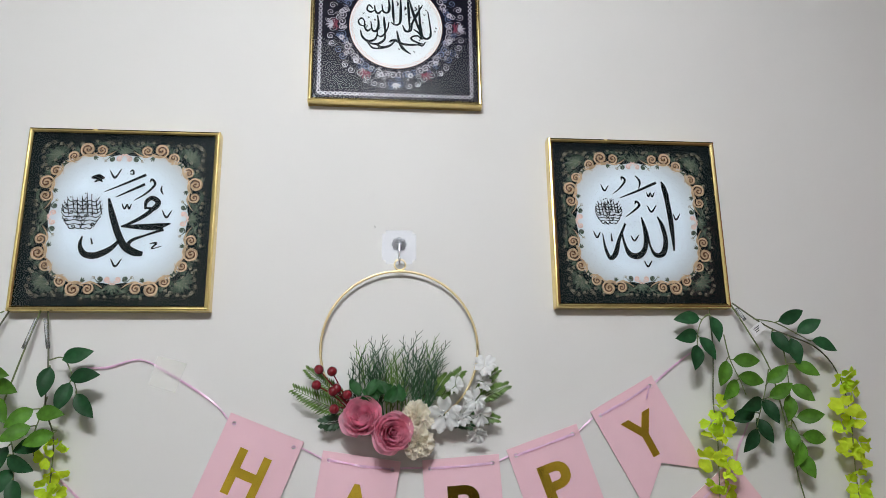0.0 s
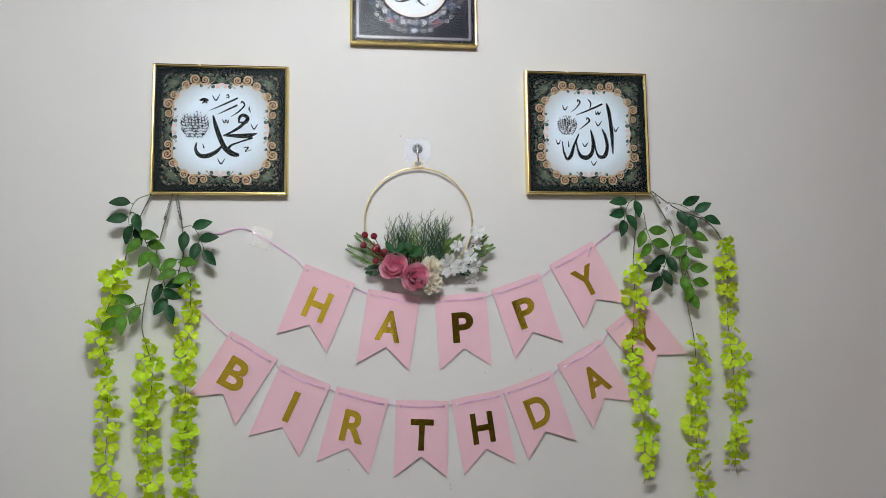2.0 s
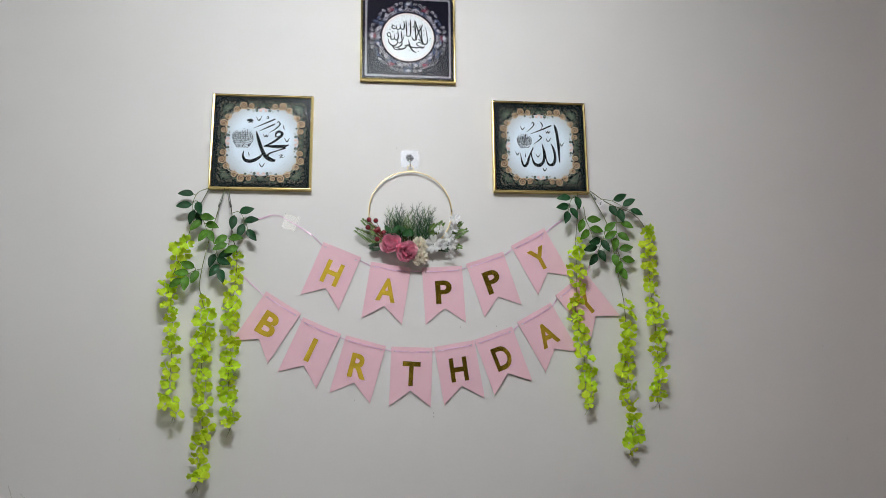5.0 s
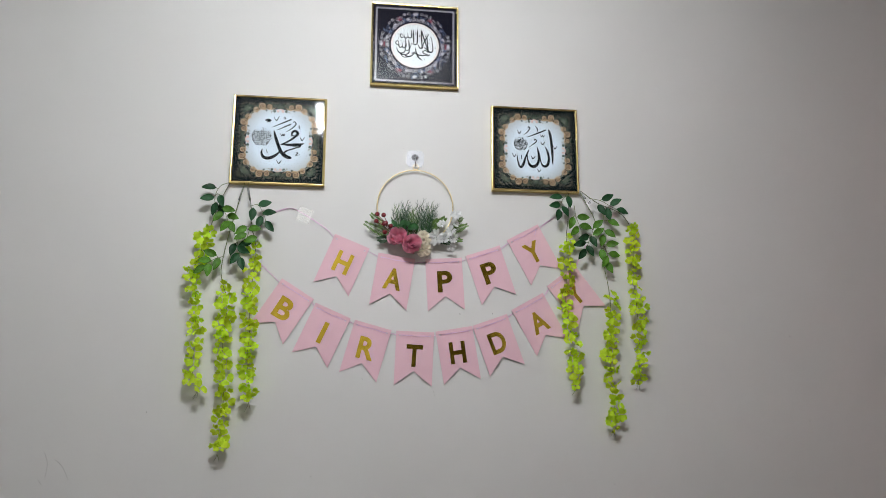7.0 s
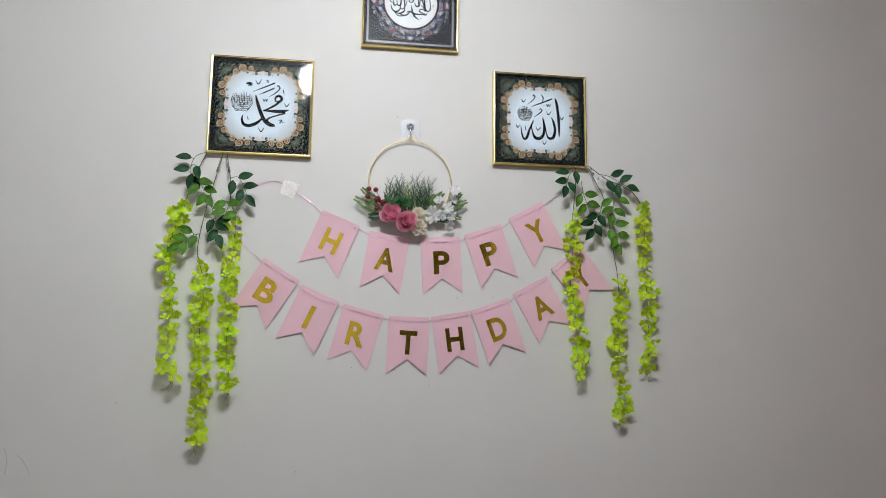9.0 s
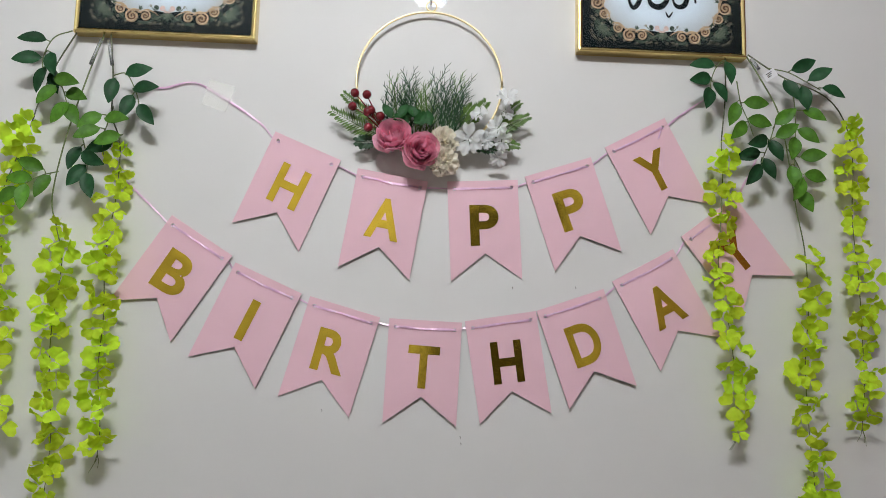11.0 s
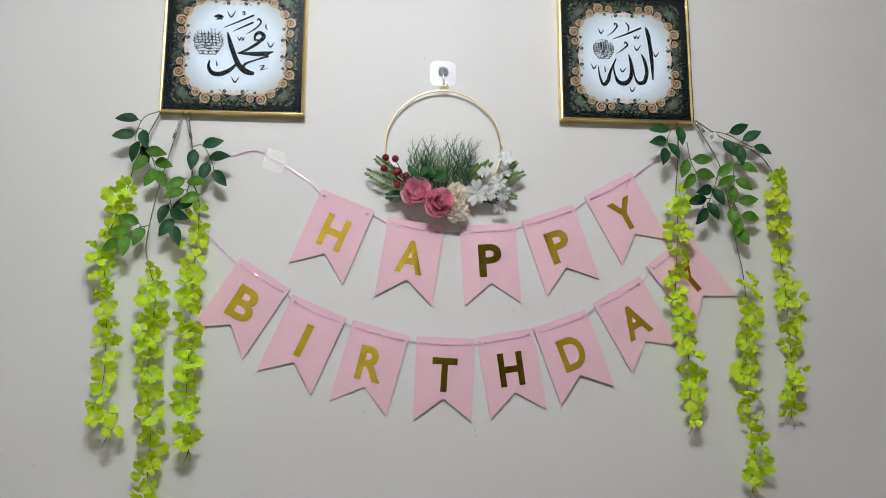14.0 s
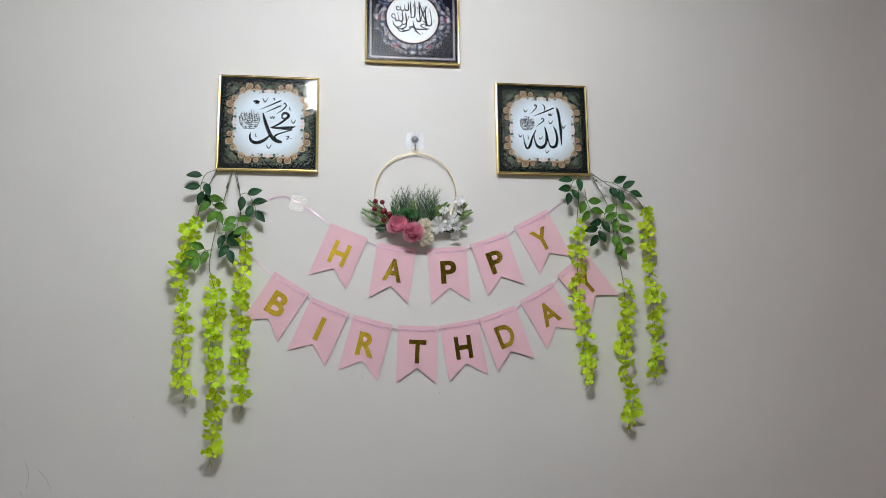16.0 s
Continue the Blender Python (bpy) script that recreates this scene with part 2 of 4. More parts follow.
X0, X1, Y0, H = -1.75, 1.98, -3.3, 2.74
DOOR = (0.16, 1.02, 2.06)                    # left and right jamb, height
wall_back = slab("wall_back", X0, X1, 0, 0.12, 0, H, PLASTER, "off-white painted plaster wall with faint scuffs")
slab("wall_left", X0 - 0.12, X0, Y0, 0.12, 0, H, SIDE_WALL, "plain white painted side wall")
# unseen closing wall that doubles as a red reflector
slab("wall_right", X1, X1 + 0.12, Y0, 0.12, 0, H, RED_BOUNCE, "unseen plain side wall, dull red to bounce a red tint")
slab("wall_front_left", X0 - 0.12, DOOR[0], Y0 - 0.12, Y0, 0, H, UPPER_WALL, "plain beige wall behind the viewer")
slab("wall_front_right", DOOR[1], X1 + 0.12, Y0 - 0.12, Y0, 0, H, UPPER_WALL, "plain beige wall behind the viewer")
slab("wall_front_head", DOOR[0], DOOR[1], Y0 - 0.12, Y0, DOOR[2], H, UPPER_WALL, "plain beige wall over the door")
slab("floor", X0 - 0.12, X1 + 0.12, Y0 - 0.12, 0.12, -0.1, 0, FLOOR, "plain brownish grey floor")
slab("ceiling", X0 - 0.12, X1 + 0.12, Y0 - 0.12, 0.12, H, H + 0.1, CEIL, "plain pale grey ceiling")
# unseen strip, added so the upper half of the top picture reflects dark
slab("trim_ceiling", X0, X1, -0.90, 0, H - 0.012, H - 0.002, MIRRORED_DARK, "unseen dark strip added to darken the top picture's reflection")

# the dark door behind the viewer, mirrored in the foil letters
door = tagged(part("door_1", box(bmesh.new(), DOOR[0] + 0.004, DOOR[1] - 0.004, Y0 - 0.07, Y0 - 0.03, 0.006, DOOR[2] - 0.004), DARK_WALL),
              "plain dark brown closed door", "door", kind="structure")

# the lamp that the picture glass mirrors
LAMP_X, LAMP_Y, LAMP_Z, LAMP_L = -0.10, -1.55, 2.56, 0.50
lamp = thing("ceiling_light", (LAMP_X, LAMP_Y, H), "thick white tube light on two short rods, switched on", "lamp")
drop = LAMP_Z - H
bm = box(bmesh.new(), -LAMP_L / 2 - 0.03, LAMP_L / 2 + 0.03, -0.011, 0.011, drop + 0.068, drop + 0.084)
bmesh.ops.bevel(bm, geom=bm.edges[:], offset=0.003, segments=2, affect="EDGES")
part("spine", bm, CEIL, lamp, "slim white metal spine")
for sx in (-1, 1):
    part("rod", tube(bmesh.new(), [(sx * 0.2, 0, -0.001), (sx * 0.2, 0, drop + 0.083)], 0.006, 10), CEIL, lamp, smooth=True)
    part("end_cap", tube(bmesh.new(), [(sx * LAMP_L / 2, 0, drop), (sx * (LAMP_L / 2 + 0.03), 0, drop)], 0.068, 24), CEIL, lamp, smooth=True)
part("glass_tube", tube(bmesh.new(), [(-LAMP_L / 2, 0, drop), (0, 0, drop), (LAMP_L / 2, 0, drop)], 0.065, 28), glow("tube_glow", (0.955, 0.980, 1.005), 103), lamp, "glowing white tube", True)

# ---- framed pictures ----
def curl(bm, x, z, r, a0, turns, w, hand=1, mat_index=0, y=0.0, tail=0.0):
    """A tapering spiral scroll that ends in its eye."""
    pts, n = [], 9
    for k in range(n):
        t = k / (n - 1)
        a = a0 + hand * turns * 2 * math.pi * t
        rr = r * (1 - 0.82 * t)
        pts.append((x + rr * math.cos(a), z + rr * math.sin(a), w * (0.25 + 0.75 * math.sin(math.pi * (0.12 + 0.7 * t)))))
    if tail:
        a = a0 - hand * math.pi / 2
        pts.insert(0, (pts[0][0] + tail * math.cos(a), pts[0][1] + tail * math.sin(a), w * 0.1))
    stroke(bm, pts, y, 3, mat_index)
    blob(bm, pts[-1][0], pts[-1][1], w * 0.62, w * 0.62, y - 0.0001, 8, mat_index)


def sprig(bm, x, z, a, r, w, mat_index=0, y=0.0, lobes=5):
    """A lobed leaf spray that opens towards a."""
    for k in range(lobes):
        b = a + (k - (lobes - 1) / 2) * 0.48
        e = r * (1 - 0.10 * abs(k - (lobes - 1) / 2))
        stroke(bm, [(x, z, w * 0.4), (x + e * 0.5 * math.cos(b), z + e * 0.5 * math.sin(b), w), (x + e * math.cos(b + 0.12), z + e * math.sin(b + 0.12), w * 0.15)], y - 0.00003 * k, 3, mat_index)


def mirrored(draw, size):
    """Draws a half-side motif eight times round a square: draw(put) gets put(u, v, angle) -> x, z, angle, hand."""
    for quarter in range(4):
        for flip in (1, -1):
            def put(u, v, a=0.0, q=quarter, f=flip):
                x, z = (u - 0.5) * f * size, (0.5 - v) * size
                ang = a if f > 0 else math.pi - a
                c, sn = math.cos(q * math.pi / 2), math.sin(q * math.pi / 2)
                return x * c - z * sn, x * sn + z * c, ang + q * math.pi / 2, f
            draw(put)


def scroll_border(size, parent, y):
    tan, green, dark, thread = bmesh.new(), bmesh.new(), bmesh.new(), bmesh.new()

    def motif(put):
        def c(b, u, v, r, a, turns, w, hand, mi=0, lift=0.0, tail=0.0):
            x, z, ang, f = put(u, v, a)
            curl(b, x, z, r * size, ang, turns, w * size, hand * f, mi, -lift - (0.00005 if f < 0 else 0), tail * size)

        def s(u, v, a, r, w, lobes=5, mi=0, lift=0.0):
            x, z, ang, f = put(u, v, a)
            sprig(green, x, z, ang, r * size, w * size, mi, (-0.00024 if f < 0 else 0) - lift, lobes)

        def arm(b, pts, mi=0, lift=0.0):
            rows = []
            for u, v, w in pts:
                x, z, _, f = put(u, v)
                rows.append((x, z, w * size))
            stroke(b, rows, -lift - (0.00005 if f < 0 else 0), 4, mi)

        def scroll(u, v, r, a, turns, w, hand, tail=0.03):
            c(tan, u, v, r, a, turns, w, hand, 0, 0.0001, tail)
            c(tan, u, v, r * 1.06, a - 0.1, turns * 0.62, w * 0.34, hand, 1, 0.0005, tail * 0.5)
            c(dark, u, v, r * 0.66, a + 0.4 * hand, turns * 0.8, w * 0.50, hand)

        # corner acanthus
        s(0.150, 0.150, 2.36, 0.088, 0.030, 5)
        s(0.140, 0.140, 2.36, 0.060, 0.012, 7, 1, 0.0004)
        s(0.118, 0.150, 2.9, 0.045, 0.016, 3)
        s(0.165, 0.110, 0.9, 0.040, 0.014, 3)
        # three tan scrolls on one swept arm
        arm(tan, [(0.185, 0.165, 0.002), (0.205, 0.172, 0.010), (0.245, 0.160, 0.013), (0.275, 0.130, 0.004)], 0, 0.0002)
        arm(tan, [(0.262, 0.140, 0.003), (0.285, 0.132, 0.012), (0.325, 0.128, 0.013), (0.352, 0.112, 0.004)], 0, 0.0003)
        arm(tan, [(0.345, 0.126, 0.003), (0.385, 0.136, 0.010), (0.425, 0.120, 0.007), (0.452, 0.100, 0.002)], 0, 0.0002)
        scroll(0.228, 0.138, 0.033, 4.4, 1.5, 0.0135, -1)
        scroll(0.298, 0.094, 0.044, 4.9, 1.6, 0.0165, -1, 0.05)
        scroll(0.374, 0.098, 0.034, 4.2, 1.5, 0.0135, 1, 0.04)
        # dark leaves between the scrolls and round the middle palmette
        arm(green, [(0.330, 0.070, 0.002), (0.350, 0.058, 0.015), (0.395, 0.058, 0.016), (0.430, 0.085, 0.003)], 0)
        arm(green, [(0.400, 0.125, 0.003), (0.425, 0.100, 0.018), (0.450, 0.078, 0.016), (0.470, 0.066, 0.002)], 0, 0.0001)
        arm(green, [(0.408, 0.090, 0.002), (0.430, 0.080, 0.008), (0.455, 0.092, 0.010), (0.480, 0.120, 0.003)], 1, 0.0003)
        s(0.500, 0.120, 1.57, 0.062, 0.020, 5)
        s(0.500, 0.118, 1.57, 0.044, 0.008, 5, 1, 0.0004)
        c(green, 0.432, 0.152, 0.017, 2.4, 1.2, 0.011, -1, 0, 0.0002, 0.03)
        s(0.252, 0.108, 2.5, 0.042, 0.014, 3)
        s(0.262, 0.100, 1.2, 0.050, 0.013, 3)
        s(0.335, 0.135, -0.9, 0.030, 0.010, 3)
        s(0.195, 0.150, 1.6, 0.045, 0.014, 3)
        s(0.185, 0.185, 3.6, 0.030, 0.010, 3)
        # paired pink curls under the palmette
        c(tan, 0.474, 0.150, 0.018, 0.5, 1.2, 0.010, 1, 2, 0.0001, 0.0)
        c(tan, 0.492, 0.128, 0.010, 4.0, 1.0, 0.006, -1, 2, 0.0002, 0.01)
        # fine outer tendrils
        for u, v, r, a, h in ((0.082, 0.072, 0.012, 1.0, 1), (0.112, 0.058, 0.012, 2.5, -1), (0.150, 0.066, 0.011, 0.6, 1), (0.190, 0.078, 0.012, 2.2, -1), (0.215, 0.092, 0.010, 0.4, 1),
                              (0.205, 0.060, 0.010, 3.0, 1), (0.262, 0.060, 0.009, 1.2, -1), (0.345, 0.044, 0.009, 2.6, 1), (0.405, 0.050, 0.011, 0.9, -1), (0.432, 0.056, 0.010, 2.4, 1),
                              (0.466, 0.052, 0.009, 0.3, -1), (0.400, 0.160, 0.009, 3.4, 1), (0.165, 0.128, 0.010, 4.2, -1)):
            c(thread, u, v, r, a, 1.2, 0.0040, h, 0, 0.0006, 0.022)
    mirrored(motif, size)
    for bm, name, mats, yy, lab in ((green, "leaf_scrolls", [LEAF_PRINT, LEAF_PALE], y, "dark green printed leaf scrolls"),
                                    (tan, "tan_scrolls", [TAN, CREAM_PRINT, BLUSH], y - 0.0006, "tan and cream printed scrolls"),
                                    (dark, "rust_scrolls", RUST, y - 0.0013, "brown printed scroll shading"),
                                    (thread, "tendrils", THREAD, y - 0.0002, "fine pale printed tendrils")):
        bmesh.ops.translate(bm, verts=bm.verts, vec=(0, yy, 0))
        part(name, bm, mats, parent, lab)


def pen(rows, size, y):
    """Pen strokes given as text rows of x,z,width in fractions of the print."""
    bm = bmesh.new()
    for k, row in enumerate(rows):
        stroke(bm, [tuple(float(v) * size for v in p.split(",")) for p in row.split()], y - 0.00002 * k, 7)
    return bm


def medallion(bm, x, z, r, size, y, rng):
    """A round knot of fine pen loops and uprights."""
    x, z, r = x * size, z * size, r * size
    for k in range(9):
        u = x + r * (k - 4) * 0.225
        h = math.sqrt(max(r * r - (u - x) ** 2, 0.1 * r * r))
        zt, zb = z + h * rng.uniform(0.75, 1.0), z - h * rng.uniform(0.0, 0.5)
        stroke(bm, [(u - 0.06 * r, zt, 0.0008), (u, (zt + zb) / 2, 0.0017), (u + 0.09 * r, zb, 0.0010)], y - 0.0001 - 0.00002 * k, 4)
    for k in range(8):
        v = z + r * (0.62 - k * 0.2)
        h = math.sqrt(max(r * r - (v - z) ** 2, 0.12 * r * r))
        for a, c in ((-1.0, rng.uniform(0.0, 0.45)), (rng.uniform(-0.4, 0.0), 1.0)):
            a, c = x + a * h, x + c * h
            d = c - a
            stroke(bm, [(a, v + 0.15 * r, 0.0007), (a + 0.18 * d, v - 0.10 * r, 0.0016), ((a + c) / 2, v - 0.05 * r, 0.0010), (c - 0.2 * d, v - 0.11 * r, 0.0016), (c, v + 0.16 * r, 0.0007)], y - 0.0003 - 0.00002 * k, 5)
    for k in range(12):
        a = rng.uniform(0, 6.28)
        d = r * rng.uniform(0.25, 0.9)
        curl(bm, x + d * math.cos(a), z + d * math.sin(a), 0.13 * r, a, 1.0, 0.0014, 1, 0, y - 0.0006 - 0.00002 * k)
    for k in range(12):
        a = k * 0.53 + rng.uniform(-0.2, 0.2)
        blob(bm, x + r * 0.95 * math.cos(a), z + r * 0.95 * math.sin(a), 0.0013, 0.0010, y - 0.0009 - 0.00002 * k, 6)


def framed_picture(at, w, h, label, depth=0.022):
    """Gold mitred moulding, backing, dark print and glass; origin at the middle of the back."""
    pic = thing("framed_picture", at, label, "picture", "framed calligraphy pictures")
    rim = 0.0072
    for k in range(4):
        bm = bmesh.new()
        a, b = (w / 2, h / 2) if k % 2 == 0 else (h / 2, w / 2)
        # profile: outer back, outer front, crest, inner front, inner back as (inset, y)
        prof = ((0, -0.0005), (0, -depth + 0.003), (0.0012, -depth + 0.0006), (0.0030, -depth), (rim - 0.0022, -depth + 0.0004), (rim, -depth + 0.0020), (rim, -0.0005))
        ends = [[bm.verts.new((sx * (a - i), y, b - i)) for i, y in prof] for sx in (-1, 1)]
        for j in range(len(prof)):
            jj = (j + 1) % len(prof)
            f = bm.faces.new((ends[0][j], ends[0][jj], ends[1][jj], ends[1][j]))
        bm.faces.new(ends[0][::-1])
        bm.faces.new(ends[1])
        bmesh.ops.rotate(bm, verts=bm.verts, cent=(0, 0, 0), matrix=Matrix.Rotation(k * math.pi / 2, 3, "Y"))
        bmesh.ops.recalc_face_normals(bm, faces=bm.faces)
        part("frame_rail", bm, GOLD, pic, "polished gold moulding")
    g = rim - 0.0005
    part("backing", box(bmesh.new(), -w / 2 + g, w / 2 - g, -0.010, -0.002, -h / 2 + g, h / 2 - g), CARD_EDGE, pic)
    return pic, w - 2 * rim, h - 2 * rim


def sheet(x0, x1, z0, z1, y):
    bm = bmesh.new()
    bm.faces.new([bm.verts.new(c) for c in ((x0, y, z0), (x1, y, z0), (x1, y, z1), (x0, y, z1))])
    return bm


def pane(pic, w, h, depth=0.022):
    for ob in pic.children:
        if ob.name.split(".")[0] not in ("frame_rail", "backing"):
            # printed layers lie thin on the sheet
            if ob.name.split(".")[0] not in ("print", "pale_field"):
                ob.scale.y, ob.location.y = 0.25, ob.location.y - 0.75 * 0.0119
            ob.location.y -= 0.0040
        if ob.name.split(".")[0] in ("rust_scrolls", "tan_scrolls", "leaf_scrolls", "tendrils", "filigree", "chain_border"):
            ob["kind"] = "stuff"
    ob = part("glass", box(bmesh.new(), -w / 2 + 0.0002, w / 2 - 0.0002, -depth + 0.0032, -depth + 0.0027, -h / 2 + 0.0002, h / 2 - 0.0002), GLASS, pic, "clear picture glass")
    ob.visible_shadow = False
    return ob


def square_print(at, w, h, rows, knot, label, seed):
    pic, pw, ph = framed_picture(at, w, h, label)
    size = (pw + ph) / 2
    part("print", box(bmesh.new(), -pw / 2, pw / 2, -0.0115, -0.0102, -ph / 2, ph / 2), DARK_GREEN, pic, "blackish green printed ground")
    bm = bmesh.new()
    ring = []
    for k in range(96):
        a = k * 2 * math.pi / 96
        c, sn = math.cos(a), math.sin(a)
        r = 0.372 / (abs(c) ** 5 + abs(sn) ** 5) ** 0.2 * (1 + 0.012 * math.cos(16 * a))
        ring.append(bm.verts.new((r * c * size, 0, r * sn * size)))
    bm.faces.new(ring)
    ob = part("pale_field", bm, FIELD, pic, "pale blue-white field with a tan rim")
    ob.location = (0, -0.0119, 0)
    scroll_border(size, pic, -0.0122)
    bm = pen(rows, size * 1.04, -0.0134)
    medallion(bm, *knot, size * 1.04, -0.0136, random.Random(seed))
    part("calligraphy", bm, INK, pic, "black brush calligraphy")
    pane(pic, pw, ph)
    return pic


LEFT_PEN = [
    "-0.059,0.11,0.011 -0.036,0.024,0.032 0.005,-0.087,0.036 0.045,-0.157,0.038 0.095,-0.19,0.036 0.141,-0.196,0.024",
    "0.023,-0.101,0.008 -0.003,-0.146,0.021 -0.045,-0.183,0.032 -0.106,-0.208,0.036 -0.158,-0.198,0.032 -0.183,-0.152,0.021 -0.176,-0.103,0.008",
    "0.135,0.051,0.011 0.137,0.093,0.021 0.166,0.116,0.026 0.199,0.093,0.029 0.183,0.058,0.024 0.142,0.06,0.011",
    "0.197,0.083,0.021 0.15,0.029,0.024 0.083,-0.017,0.018 0.019,-0.048,0.011",
    "0.018,-0.045,0.011 0.111,-0.047,0.029 0.2,-0.045,0.037 0.273,-0.026,0.008",
    "0.239,-0.06,0.018 0.152,-0.092,0.012 0.078,-0.123,0.018 0.065,-0.157,0.024 0.101,-0.185,0.029 0.136,-0.191,0.016",
    "-0.087,0.146,0.004 0.016,0.195,0.012 0.124,0.249,0.016",
    "-0.024,0.118,0.005 0.045,0.154,0.012 0.122,0.194,0.016",
    "0.072,0.101,0.004 0.13,0.141,0.011 0.174,0.192,0.013 0.157,0.223,0.012 0.147,0.206,0.007",
    "-0.068,0.269,0.005 -0.039,0.228,0.0115 -0.009,0.279,0.005",
    "0.037,0.263,0.005 0.051,0.274,0.009 0.057,0.252,0.009 0.037,0.252,0.005",
    "-0.161,0.226,0.011 -0.125,0.232,0.029 -0.093,0.224,0.013",
    "-0.143,0.201,0.007 -0.118,0.216,0.016 -0.102,0.202,0.007",
    "0.01,0.081,0.004 0.027,0.053,0.011 0.038,0.078,0.005 0.05,0.053,0.011 0.06,0.081,0.004",
    "0.224,0.047,0.005 0.248,0.008,0.0115 0.275,0.047,0.005",
    "-0.02,-0.225,0.005 0.007,-0.266,0.0115 0.036,-0.224,0.005",
    "0.173,-0.139,0.005 0.208,-0.136,0.011 0.185,-0.167,0.007 0.235,-0.153,0.004",
    "0.212,0.187,0.005 0.21,0.162,0.011 0.222,0.137,0.005",
    "-0.131,-0.111,0.005 -0.121,-0.147,0.011",
]
RIGHT_PEN = [
    "0.165,0.25,0.008 0.179,0.207,0.029 0.192,0.126,0.029 0.204,-0.009,0.03 0.208,-0.171,0.011",
    "0.166,0.234,0.005 0.186,0.194,0.018 0.206,0.159,0.004",
    "0.124,0.034,0.008 0.148,-0.023,0.024 0.162,-0.11,0.028 0.141,-0.185,0.033 0.096,-0.196,0.026 0.069,-0.152,0.013 0.048,-0.05,0.018 0.027,0.028,0.009",
    "0.029,0.02,0.011 0.044,-0.077,0.025 0.034,-0.159,0.029 -0.006,-0.202,0.037 -0.056,-0.194,0.032 -0.082,-0.143,0.016 -0.094,-0.065,0.011 -0.075,-0.008,0.005",
    "-0.072,-0.011,0.011 -0.115,-0.106,0.02 -0.141,-0.187,0.03 -0.174,-0.217,0.024 -0.2,-0.16,0.016 -0.211,-0.072,0.005",
    "-0.091,0.145,0.005 0.021,0.191,0.014 0.134,0.243,0.016",
    "-0.136,0.167,0.003 -0.09,0.203,0.009 -0.055,0.252,0.013 -0.073,0.273,0.011 -0.077,0.252,0.005",
    "0.01,0.283,0.007 0.035,0.247,0.013 0.024,0.198,0.004",
    "-0.202,0.225,0.005 -0.183,0.187,0.0115 -0.157,0.219,0.005",
    "0.069,0.098,0.005 0.091,0.062,0.0115 0.123,0.102,0.005",
    "0.221,0.052,0.005 0.235,0.016,0.0115 0.264,0.054,0.005",
    "-0.265,-0.058,0.005 -0.245,-0.096,0.0115 -0.224,-0.063,0.005",
    "-0.044,-0.083,0.005 -0.025,-0.113,0.0115 0.004,-0.078,0.005",
    "0.024,-0.232,0.005 0.043,-0.265,0.0115 0.069,-0.231,0.005",
    "0.07,0.182,0.004 0.081,0.155,0.011 0.093,0.18,0.005 0.102,0.155,0.011 0.119,0.183,0.004",
    "-0.068,0.027,0.003 -0.017,0.065,0.011 0.02,0.101,0.014 0.003,0.125,0.012 -0.006,0.106,0.005",
    "-0.161,-0.071,0.005 -0.158,-0.119,0.012",
]
square_print((-0.3695, 0, 1.8990), 0.2855, 0.2840, LEFT_PEN, (-0.192, 0.034, 0.108),
             "square gold-framed black calligraphy print with a round knot of fine script", 3)
square_print((0.4407, 0, 1.9055), 0.2850, 0.2830, RIGHT_PEN, (-0.166, 0.060, 0.082),
             "square gold-framed black calligraphy print with one tall upright stroke", 5)


